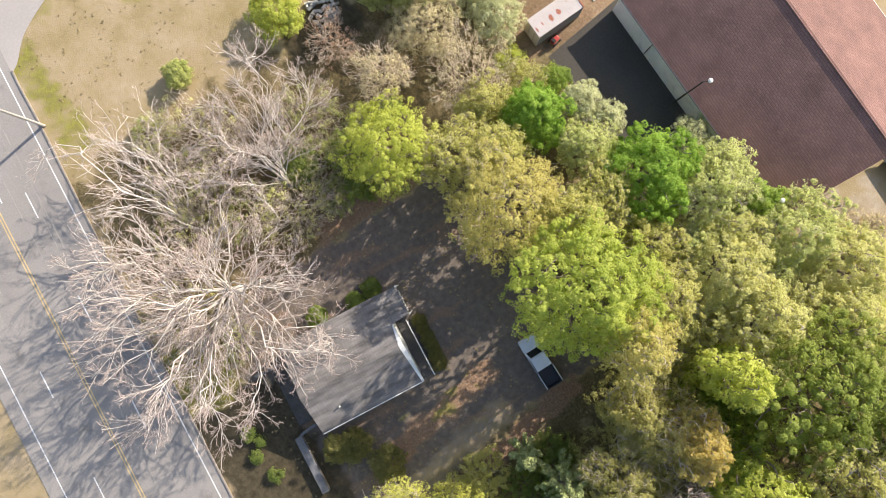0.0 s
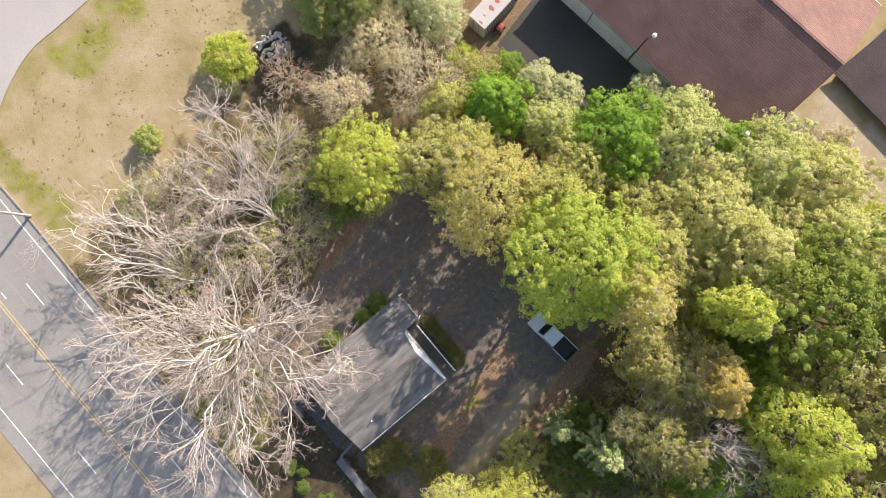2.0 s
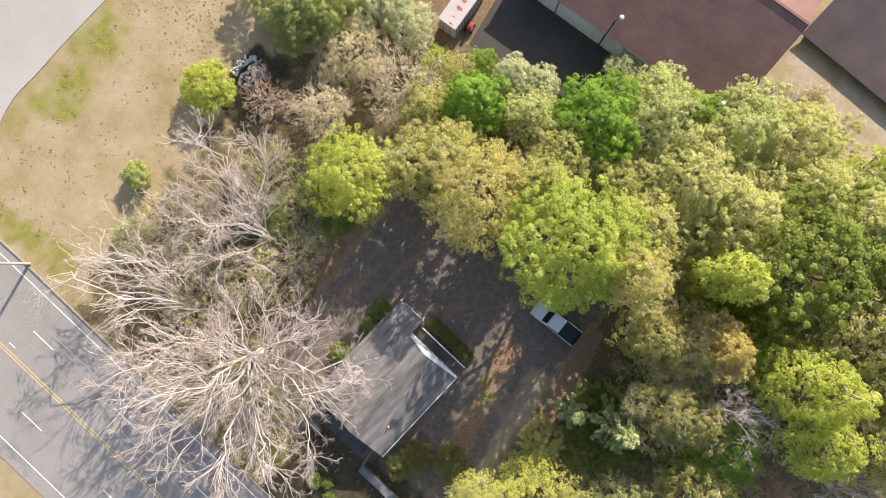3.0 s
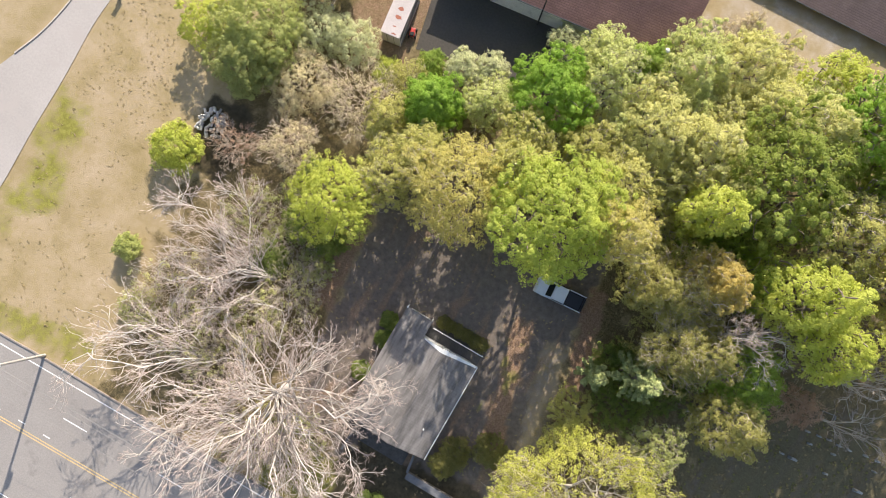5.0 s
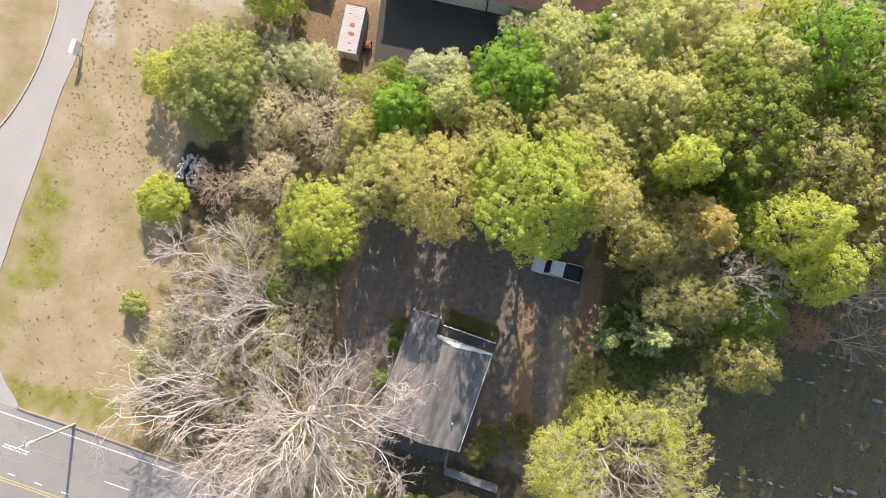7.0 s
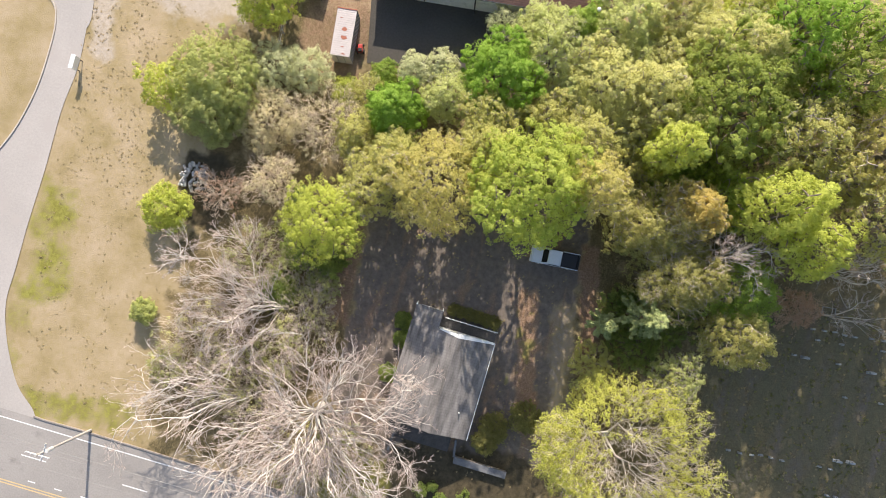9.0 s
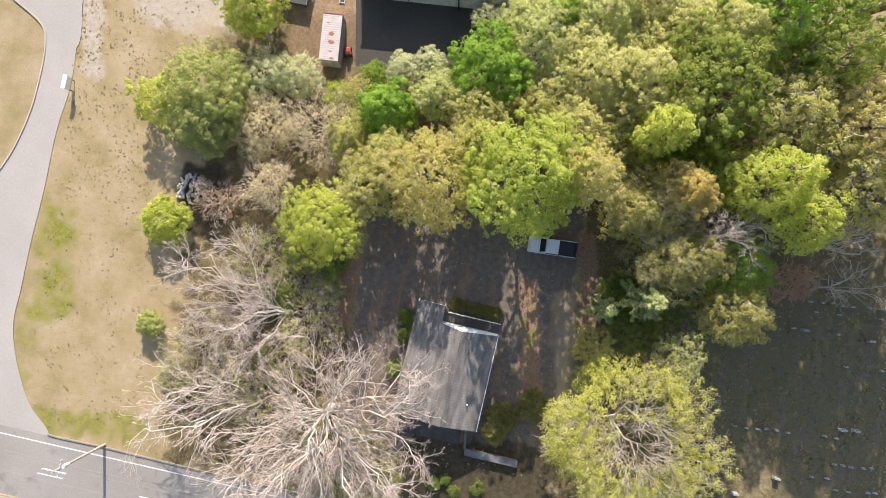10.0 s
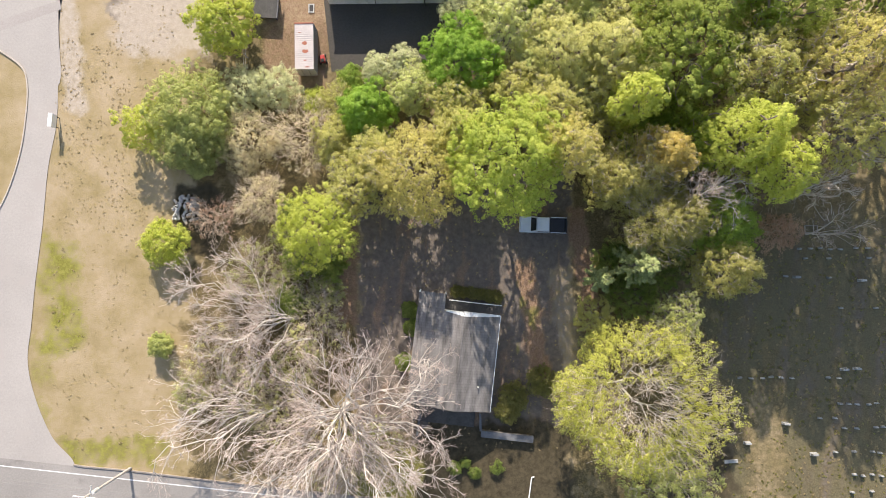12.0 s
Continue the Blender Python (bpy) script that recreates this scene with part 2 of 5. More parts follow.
def wave(x, y, scale, seed, octaves=4):
    """Smooth random blotches between about -1 and 1."""
    rng = np.random.default_rng(seed)
    total, amp = np.zeros_like(x, dtype=float), 1.0
    for o in range(octaves):
        f = 2.0 ** o / scale
        for _ in range(3):
            a, p, q = rng.uniform(0, 2 * np.pi, 3)
            total += amp / 3 * np.sin(f * (x * np.cos(a) + y * np.sin(a)) * 6.28 + p + 1.3 * np.sin(f * 3.1 * (y * np.cos(q) - x * np.sin(q)) + q))
        amp *= 0.55
    return total


# ---- ground ----
def step(v, lo, hi):
    t = np.clip((v - lo) / (hi - lo), 0, 1)
    return t * t * (3 - 2 * t)


def patch(x, y, x0, x1, y0, y1, soft, wob):
    """Weight of a ragged-edged area."""
    return step(x + wob, x0 - soft, x0 + soft) * step(-x + wob, -x1 - soft, -x1 + soft) * step(y + wob, y0 - soft, y0 + soft) * step(-y + wob, -y1 - soft, -y1 + soft)


def ground_sheet():
    far = np.array([2500, 1200, 600, 300, 180, 120, 95])
    xs = np.concatenate([-far, np.arange(-75, 75.1, 0.5), far[::-1]])
    ys = np.concatenate([-far, np.arange(-65, 75.1, 0.5), far[::-1]])
    X, Y = np.meshgrid(xs, ys)
    w1, w2, w3 = wave(X, Y, 9, 1), wave(X, Y, 4, 2), wave(X, Y, 18, 3)
    near = step(-np.abs(X), -90, -70) * step(-np.abs(Y), -80, -65)
    streak = wave(X * 2.2, Y * 0.35, 5, 5)
    forest = np.maximum(patch(X, Y, -29, 70, -27, 27, 1.5, w2 * 1.4), np.maximum(patch(X, Y, 8, 90, 14, 29, 2, w2), patch(X, Y, 13, 95, -48, -20, 2, w2)))
    court = patch(X, Y, -8.6, 17.0, -22, 9, 0.7, w2 * 0.6)
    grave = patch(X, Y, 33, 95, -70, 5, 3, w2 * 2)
    green = np.maximum(patch(X, Y, -46.5, -42, -13, 1.5, 1.2, w1) * 0.9, patch(X, Y, -44, -31, -26, -22.5, 0.9, w2) * 0.8)
    green = np.maximum(green, patch(X, Y, -48, -45.5, -22, -11, 0.8, w2) * 0.5) * (0.55 + 0.45 * np.clip(w2 + 0.6, 0, 1))
    green = np.maximum(green, grave * np.clip(0.3 + 0.4 * streak, 0, 0.6))
    green = np.maximum(green, patch(X, Y, -9, 9, -30.5, -23.5, 0.8, w2) * 0.75)
    green = np.maximum(green, patch(X, Y, 10.6, 12.8, -12, -4, 0.5, w2 * 0.5) * np.clip(w2 + 0.1, 0, 0.6))
    litter = forest * (1 - court) * np.clip(0.75 + 0.3 * w2, 0, 1)
    litter = np.maximum(litter, patch(X, Y, -20.5, -12.2, 19, 33, 0.6, w2 * 0.4) * 0.3)
    # Slanted yard strips mix leaf colour with painted sunlight.
    askew = X + 0.145 * (Y + 1)
    red = patch(askew, Y, 17.3, 19.4, -12, 5, 0.5, w2 * 0.4)
    red = np.maximum(red, patch(askew, Y, 10.0, 12.4, -18, -1, 0.4, w2 * 0.4) * 0.8)
    red = np.maximum(red, patch(X, Y, -11.4, -8.6, -9, 3, 0.4, w2 * 0.3) * 0.65)
    red = np.maximum(red, court * np.clip(streak * 0.9 - 0.1, 0, 0.5))
    grey = np.maximum(court * (1 - 0.75 * red), grave * np.clip(0.85 - green, 0, 1) * 0.6)
    # Gravel thinned along the track, painting it brighter as if sunlit.
    grey = grey * (1 - 0.5 * patch(askew, Y, 13.7, 17.0, -21, -2, 0.5, w2 * 0.4))
    grey = np.maximum(grey, patch(X, Y, -38, -29, 24, 60, 1.5, w2) * 0.35)
    # Darker ground south of the house puts its shade into the colour.
    grey = np.maximum(grey, patch(X, Y, -3, 16, -31, -21, 0.9, w2 * 0.7) * 0.85)
    # Dark cover over the graveyard stands in for the shade of its trees.
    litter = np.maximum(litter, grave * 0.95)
    green = green * (1 - 0.45 * grave)
    red = np.maximum(red, patch(X, Y, -20.5, -12.2, 19, 33, 0.6, w2 * 0.4) * 0.55)
    Z = 0.022 * w3 * near * step(np.hypot(X - 5, Y + 8), 18, 40)
    n, k = len(xs), len(ys)
    i = np.arange(n * k).reshape(k, n)
    faces = np.stack([i[:-1, :-1], i[:-1, 1:], i[1:, 1:], i[1:, :-1]], -1).reshape(-1, 4)
    ob = mesh_of("ground", np.stack([X, Y, Z - 0.06], -1).reshape(-1, 3), faces, ground_material())
    # Grey patch beside the driveway painted for an unseen thing's shadow.
    grey = np.maximum(grey, patch(X, Y, -39.3, -36.0, 27.6, 33, 0.6, w2 * 0.7) * 0.7)
    # First patch: dark earth that also paints in the shade behind the house.
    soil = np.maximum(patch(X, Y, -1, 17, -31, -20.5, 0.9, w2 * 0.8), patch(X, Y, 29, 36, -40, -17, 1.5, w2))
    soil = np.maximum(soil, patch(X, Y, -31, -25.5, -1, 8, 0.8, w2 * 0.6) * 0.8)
    sand_and_sun = np.maximum(patch(X, Y, -38.5, -27, 23.5, 60, 1.6, w2 * 1.2), patch(X + 0.12 * (Y - 20), Y, -44.6, -42.0, 16, 34, 0.6, w2 * 0.5) * 0.85)
    # Tan grass strips that paint in the graveyard's sunlit patches.
    dry = np.maximum(patch(X, Y, 37.6, 42.6, -38, -17.0, 1.4, w2), patch(askew, Y, 37.5, 39.6, -17, -9, 0.9, w2) * 0.6)
    # Pale tone on the track holds the sun that falls there.
    sand_and_sun = np.maximum(sand_and_sun, patch(askew, Y, 13.9, 16.9, -21, -3, 0.5, w2 * 0.4) * 0.32)
    sand_and_sun = np.maximum(sand_and_sun, patch(X, Y, 16.5, 34, 33.5, 43.5, 1.5, w2) * (0.45 + 0.3 * w2))
    # Thin tan bands drawn as sunlight between tree shadows.
    dry = np.maximum(dry, grave * np.clip(1.3 * wave(askew * 2.0, Y * 0.4, 4, 9) - 0.45, 0, 0.75))
    # North-south bands of tree shade painted over tan graveyard ground.
    muted = grave * np.clip(0.65 + 0.5 * streak, 0, 1) * (1 - 0.6 * dry)
    litter = litter * (1 - 0.5 * dry)
    grey = grey * (1 - 0.8 * dry)
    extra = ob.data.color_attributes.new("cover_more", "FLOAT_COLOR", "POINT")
    extra.data.foreach_set("color", np.stack([soil, sand_and_sun, muted, muted * 0], -1).astype(np.float32).ravel())
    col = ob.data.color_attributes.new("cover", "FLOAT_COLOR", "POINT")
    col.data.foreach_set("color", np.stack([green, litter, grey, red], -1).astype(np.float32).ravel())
    for p in ob.data.polygons:
        p.use_smooth = True
    tagged(ob, "dry tan lawn and leaf-littered woodland ground", "ground", kind="structure")


def ground_material():
    m, nodes, links, bsdf = material("earth_and_grass")
    co = nodes.new("ShaderNodeTexCoord")
    cover = nodes.new("ShaderNodeAttribute")
    cover.attribute_name = "cover"
    sep = nodes.new("ShaderNodeSeparateColor")
    links.new(cover.outputs["Color"], sep.inputs[0])
    big = node(nodes, "ShaderNodeTexNoise", Scale=0.22, Detail=7.0, Roughness=0.62)
    mid = node(nodes, "ShaderNodeTexNoise", Scale=1.6, Detail=6.0, Roughness=0.68)
    fine = node(nodes, "ShaderNodeTexNoise", Scale=7.0, Detail=4.0, Roughness=0.7)
    for n in (big, mid, fine):
        links.new(co.outputs["Object"], n.inputs["Vector"])
    tan = ramp(nodes, links, big.outputs[0], [(0.32, (0.285, 0.222, 0.11)), (0.48, (0.37, 0.287, 0.17)), (0.66, (0.43, 0.335, 0.225))])
    tan = blend(nodes, links, ramp(nodes, links, mid.outputs[0], [(0.50, (0, 0, 0)), (0.78, (0.75, 0.75, 0.75))]), tan, (0.33, 0.26, 0.12))
    grass = ramp(nodes, links, mid.outputs[0], [(0.34, (0.16, 0.15, 0.03)), (0.64, (0.30, 0.28, 0.075))])
    leaves = ramp(nodes, links, fine.outputs[0], [(0.32, (0.075, 0.06, 0.03)), (0.52, (0.16, 0.125, 0.065)), (0.68, (0.29, 0.22, 0.12))])
    gravel = ramp(nodes, links, mid.outputs[0], [(0.30, (0.13, 0.108, 0.092)), (0.66, (0.215, 0.178, 0.15))])
    needles = ramp(nodes, links, fine.outputs[0], [(0.34, (0.19, 0.115, 0.07)), (0.64, (0.35, 0.235, 0.165))])

    def weight(source, lo, hi):
        add = nodes.new("ShaderNodeMath")
        add.operation = "MULTIPLY_ADD"
        links.new(mid.outputs[0], add.inputs[0])
        add.inputs[1].default_value = 0.9
        links.new(source, add.inputs[2])
        sub = node(nodes, "ShaderNodeMapRange")
        links.new(add.outputs[0], sub.inputs[0])
        sub.inputs[1].default_value, sub.inputs[2].default_value = lo, hi
        return sub.outputs[0]

    colour = blend(nodes, links, weight(sep.outputs[1], 0.65, 1.15), tan, leaves)
    colour = blend(nodes, links, weight(sep.outputs[2], 0.7, 1.1), colour, gravel)
    colour = blend(nodes, links, weight(cover.outputs["Alpha"], 0.7, 1.15), colour, needles)
    colour = blend(nodes, links, weight(sep.outputs[0], 0.65, 1.3), colour, grass)
    more = nodes.new("ShaderNodeAttribute")
    more.attribute_name = "cover_more"
    kinds = nodes.new("ShaderNodeSeparateColor")
    links.new(more.outputs["Color"], kinds.inputs[0])
    dark_soil = ramp(nodes, links, mid.outputs[0], [(0.32, (0.05, 0.042, 0.026)), (0.66, (0.105, 0.085, 0.055))])
    dust = ramp(nodes, links, mid.outputs[0], [(0.32, (0.40, 0.335, 0.265)), (0.66, (0.485, 0.41, 0.34))])
    # Last ramp: graveyard colour darkened with painted tree shade.
    muted = ramp(nodes, links, fine.outputs[0], [(0.34, (0.105, 0.09, 0.055)), (0.66, (0.20, 0.172, 0.10))])
    colour = blend(nodes, links, weight(kinds.outputs[2], 0.6, 1.2), colour, muted)
    colour = blend(nodes, links, weight(kinds.outputs[0], 0.65, 1.15), colour, dark_soil)
    colour = blend(nodes, links, weight(kinds.outputs[1], 0.6, 1.35), colour, dust)
    links.new(colour, bsdf.inputs["Base Color"])
    bsdf.inputs["Roughness"].default_value = 0.95
    bsdf.inputs["Specular IOR Level"].default_value = 0.1
    b = node(nodes, "ShaderNodeBump", Strength=0.38, Distance=0.12)
    links.new(fine.outputs[0], b.inputs["Height"])
    links.new(b.outputs[0], bsdf.inputs["Normal"])
    return m


ground_sheet()


def edge_y(x):
    """The road's near white line."""
    return -31.3 - 0.107 * x


def along(x0, x1, off, width, z, steps=24):
    """A strip that follows the road at a distance off behind its near line."""
    bm = bmesh.new()
    prev = None
    for i in range(steps + 1):
        x = x0 + (x1 - x0) * i / steps
        row = [bm.verts.new((x, edge_y(x) - off + s * width / 2, z)) for s in (-1, 1)]
        if prev:
            bm.faces.new((prev[0], row[0], row[1], prev[1]))
        prev = row
    return bm


road = tagged(part("road", along(-260, 260, 7.3, 16.4, 0.0), ASPHALT), "grey four-lane asphalt road", "road", kind="structure")
for off, width, mat, text in ((0, 0.14, WHITE_LINE, "solid white"), (6.85, 0.14, YELLOW_LINE, "solid yellow"), (7.15, 0.14, YELLOW_LINE, "solid yellow"), (14.0, 0.14, WHITE_LINE, "solid white")):
    part("lane_line", along(-260, 260, off, width, 0.006), mat, road, text + " painted lane line")
for k in range(-6, 8):
    x = -29.3 + 12.1 * k
    for off, shift in ((3.55, 0.0), (10.6, 4.3)):
        part("lane_dash", along(x + shift - 1.5, x + shift + 1.5, off, 0.14, 0.006, 2), WHITE_LINE, road, "white painted lane dash")
for k in range(6):
    x = -41.1 + 3.15 * k
    if x < -30:
        part("lane_dash", along(x - 0.45, x + 0.45, 6.2, 0.14, 0.006, 2), WHITE_LINE, road, "white painted lane dash")


def spline(points, per=8):
    """A smooth run through a few points."""
    p = [Vector(q) for q in points]
    p = [p[0] * 2 - p[1]] + p + [p[-1] * 2 - p[-2]]
    out = []
    for a, b, c, d in zip(p, p[1:], p[2:], p[3:]):
        for i in range(per):
            t = i / per
            out.append(0.5 * (2 * b + (c - a) * t + (2 * a - 5 * b + 4 * c - d) * t * t + (3 * b - a - 3 * c + d) * t ** 3))
    return out + [p[-2]]


def sheet(line_a, line_b, z):
    """A paved strip between two lines of equally many points."""
    bm = bmesh.new()
    rows = [[bm.verts.new((*v[:2], z)) for v in line] for line in (line_a, line_b)]
    for i in range(len(rows[0]) - 1):
        bm.faces.new((rows[0][i], rows[0][i + 1], rows[1][i + 1], rows[1][i]))
    bmesh.ops.recalc_face_normals(bm, faces=bm.faces)
    return bm


def kerb(line, width, height):
    bm = bmesh.new()
    line = [Vector((*v[:2], 0)) for v in line]
    rows = []
    for i, v in enumerate(line):
        d = (line[min(i + 1, len(line) - 1)] - line[max(i - 1, 0)]).normalized()
        n = Vector((-d.y, d.x, 0)) * width / 2
        rows.append([bm.verts.new(v + s * n + Vector((0, 0, h))) for s, h in ((-1, -0.1), (-1, height), (1, height), (1, -0.1))])
    for a, b in zip(rows, rows[1:]):
        for j in range(3):
            bm.faces.new((a[j], b[j], b[j + 1], a[j + 1]))
    bmesh.ops.recalc_face_normals(bm, faces=bm.faces)
    return bm


RIGHT = spline([(-41.9, -26.6), (-42.6, -25.0), (-45.0, -22.4), (-47.1, -17.8), (-48.1, -13.5), (-47.8, -9.5), (-47.4, -4.0), (-46.7, 2.7), (-46.2, 9.6), (-45.3, 15.0), (-45.2, 19.8), (-45.2, 23.3), (-45.3, 26.8), (-45.4, 29.9)])
LEFT = spline([(-66, -24.5), (-64.0, -22.0), (-61.5, -18), (-59.5, -14), (-58, -9), (-56.5, -4), (-54.5, 0), (-52.9, 3), (-51.0, 6.8), (-49.6, 11.5), (-49.0, 16.0), (-48.9, 19.8), (-49.8, 22.2), (-53.5, 24.8)])
lane = tagged(part("driveway", sheet(RIGHT, LEFT, -0.012), DRIVE), "pale grey paved driveway curving past the lawn", "driveway", kind="structure")
part("apron", sheet(spline([(-54, 24.9), (-49.8, 22.4), (-45.2, 19.8), (-45.3, 26.8), (-45.2, 33.9)]), spline([(-80, 40), (-66, 46), (-52, 50), (-44, 50), (-34, 50)]), -0.016), DRIVE, lane)
part("dark_strip", sheet(spline([(-60, 23.4), (-52.6, 26.4), (-49.1, 27.7), (-45.0, 29.2)]), spline([(-60.4, 24.6), (-52.9, 27.6), (-49.4, 28.9), (-45.2, 30.3)]), -0.008), STRIP, lane, "darker paving strip")
part("kerbstone", kerb(LEFT[8 * 7:], 0.16, 0.1), PALE_KERB, lane, "pale concrete kerb")
part("kerbstone", kerb(spline([(-42.3, -25.75), (-40.5, -26.0), (-36, -26.4), (-30, -27.1), (-24.5, -27.75), (-12, -29.1), (2.3, -30.5), (14, -31.8), (40, -34.6), (90, -40)]), 0.16, 0.1), KERB, road, "dark concrete kerb")
# Sheet outlined along the edge of the hall's cast shadow.
tagged(part("court", sheet([Vector((-12.0, 21.5)), Vector((-13.3, 33))], [Vector((16, 24.5)), Vector((16, 33))], -0.02), SHADED_COURT), "dark asphalt court coloured with the hall's shade, cut to its shadow", "pavement", kind="structure")


# ---- buildings ----
def gable_house(name, label, x0, x1, y0, y1, eave, ridge, over, roof_mat, turn=0.0, at=(0, 0, 0), wall_mat=SIDING):
    """A long building with its ridge along x: walls, two roof slopes, ridge cap, eave boards."""
    h = thing(name, at, label, "building", turn=turn)
    ym, t = (y0 + y1) / 2, 0.22
    for lo, hi in (((x0, y0, -0.1), (x1, y0 + t, eave)), ((x0, y1 - t, -0.1), (x1, y1, eave))):
        part("wall", boxed(lo, hi), wall_mat, h)
    rise = (ridge - eave) / ((y1 - y0) / 2 + over) * (y1 - y0) / 2
    for x in (x0, x1 - t):
        bm = bmesh.new()
        prof = [(y0 + t, -0.1), (y1 - t, -0.1), (y1 - t, eave - 0.02), (ym, eave + rise - 0.12), (y0 + t, eave - 0.02)]
        a = [bm.verts.new((x, y, z)) for y, z in prof]
        b = [bm.verts.new((x + t, y, z)) for y, z in prof]
        bm.faces.new(a), bm.faces.new(b[::-1])
        for i in range(5):
            bm.faces.new((a[i], b[i], b[(i + 1) % 5], a[(i + 1) % 5]))
        bmesh.ops.recalc_face_normals(bm, faces=bm.faces)
        part("gable_wall", bm, wall_mat, h)
    for s, y in ((-1, y0 - over), (1, y1 + over)):
        part("roof_slope", prism([(x0 - over, y, eave), (x1 + over, y, eave), (x1 + over, ym, ridge), (x0 - over, ym, ridge)], 0.16), roof_mat, h)
        part("gutter", boxed((x0 - over, y - 0.07, eave - 0.16), (x1 + over, y + 0.07, eave - 0.02)), TRIM if s > 0 else CAP, h)
    part("ridge_cap", boxed((x0 - over, ym - 0.14, ridge - 0.05), (x1 + over, ym + 0.14, ridge + 0.04), 0.02), RED_ROOF, h)
    return h


hall = gable_house("hall", "long white-walled hall with a red-brown shingle roof", -12.0, 14.8, 29.95, 50.1, 3.2, 7.4, 0.16, RED_ROOF, 0.6)
for x in (-6.3, -0.4):
    part("downpipe", tubed((x, 29.86, 0), (x, 29.86, 3.1), 0.05, 0.05), DARK_METAL, hall, "dark downpipe")
gable_house("annex", "second hall with walls coloured dark for shade and a dark brown shingle roof", 0.3, 31, 0, 18, 1.7, 5.0, 0.5, DARK_ROOF, -3.5, (16.4, 44.2, -0.8), SHADED_WALL)


def cottage():
    """The house: ridge along its length, a lower wing at one corner, deck, rail and patio wall."""
    h = thing("house", (2.75, -12.9, 0), "small house with tree shadows painted on its weathered grey shingle roof under bare branches", "house", turn=-6.5)
    e, r, wx, y0, y1, rx = 2.75, 4.3, 4.8, -5.45, 5.62, 0.6
    t = 0.2
    part("wall", boxed((-wx + 0.35, y0 + 0.3, -0.1), (-wx + 0.35 + t, y1 + 1.4, e - 0.05)), SIDING, h)
    part("wall", boxed((wx - 0.35 - t, y0 + 0.3, -0.1), (wx - 0.35, y1 - 0.2, e - 0.05)), SIDING, h)
    for y, x0, x1 in ((y0 + 0.3, -wx + 0.55, wx - 0.55), (y1 - 0.25, -wx + 0.55, wx - 0.55)):
        bm = bmesh.new()
        prof = [(x0, -0.1), (x1, -0.1), (x1, e), (rx, r - 0.16), (x0, e)]
        a = [bm.verts.new((x, y - t / 2, z)) for x, z in prof]
        b = [bm.verts.new((x, y + t / 2, z)) for x, z in prof]
        bm.faces.new(a), bm.faces.new(b[::-1])
        for i in range(5):
            bm.faces.new((a[i], b[i], b[(i + 1) % 5], a[(i + 1) % 5]))
        bmesh.ops.recalc_face_normals(bm, faces=bm.faces)
        part("gable_wall", bm, SIDING, h)
    part("roof_slope", prism([(wx, y0, e), (wx, y1, e), (rx, y1, r), (rx, y0, r)], 0.14), GREY_ROOF, h)
    part("roof_slope", prism([(-wx, y0, e), (rx, y0, r), (rx, y1, r), (-wx, y1, e)], 0.14), GREY_ROOF, h)
    part("wing_roof", prism([(-wx + 0.05, y1 - 0.05, e - 0.1), (-1.65, y1 - 0.05, r - 0.72), (-1.65, y1 + 1.85, r - 0.72), (-wx + 0.05, y1 + 1.85, e - 0.1)], 0.12), GREY_ROOF, h, "grey shingle roof of the entrance wing")
    part("wing_wall", boxed((-2.05, y1 - 0.1, -0.1), (-1.85, y1 + 1.7, e + 0.35)), SIDING, h)
    part("wing_wall", boxed((-wx + 0.55, y1 + 1.5, -0.1), (-2.05, y1 + 1.7, e - 0.05)), SIDING, h)
    for x in (-wx + 0.1, -1.7):
        part("downpipe", tubed((x, y1 + 1.92, 0), (x, y1 + 1.92, e - 0.1), 0.06, 0.06), TRIM, h, "white downpipe")
        part("flue", tubed((x, y1 + 1.82, e - 0.2), (x, y1 + 1.82, e + 0.45), 0.11, 0.09), TRIM, h, "short white pipe")
    part("fascia", boxed((rx, y1 + 0.004, e - 0.25), (wx, y1 + 0.06, e - 0.02)), TRIM, h, "white fascia board")
    part("rake_flashing", prism([(rx, y1 - 0.42, r + 0.012), (wx - 0.02, y1 - 0.14, e + 0.03), (wx - 0.02, y1 + 0.03, e + 0.03), (rx, y1 + 0.03, r + 0.012)], 0.02), TRIM, h, "white metal flashing along the gable edge")
    part("rake_flashing", prism([(-1.5, y1 - 0.1, r - 0.57), (rx - 0.02, y1 - 0.40, r + 0.012), (rx - 0.02, y1 + 0.03, r + 0.012), (-1.5, y1 + 0.03, r - 0.57)], 0.02), TRIM, h, "white metal flashing along the gable edge")
    part("gutter", tubed((wx + 0.05, y0, e - 0.04), (wx + 0.05, y1, e - 0.04), 0.055, 0.055), TRIM, h, "thin white gutter")
    part("vent_pipe", tubed((3.1, -2.6, 3.2), (3.1, -2.6, 3.75), 0.07, 0.07), TRIM, h, "white vent pipe")
    part("ridge_cap", boxed((rx - 0.12, y0, r - 0.04), (rx + 0.12, y1 - 0.45, r + 0.035), 0.015), GREY_ROOF, h)
    a, b, w = Vector((wx, y1 + 0.03, e - 0.09)), Vector((rx, y1 + 0.03, r - 0.09)), Vector((0, 0, 0.11))
    bm = bmesh.new()
    f = [bm.verts.new(p) for p in (a - w, b - w, b + w, a + w)]
    g = [bm.verts.new(v.co + Vector((0, 0.05, 0))) for v in f]
    bm.faces.new(f), bm.faces.new(g[::-1])
    for i in range(4):
        bm.faces.new((f[i], g[i], g[(i + 1) % 4], f[(i + 1) % 4]))
    bmesh.ops.recalc_face_normals(bm, faces=bm.faces)
    part("rake_board", bm, TRIM, h, "white rake board")
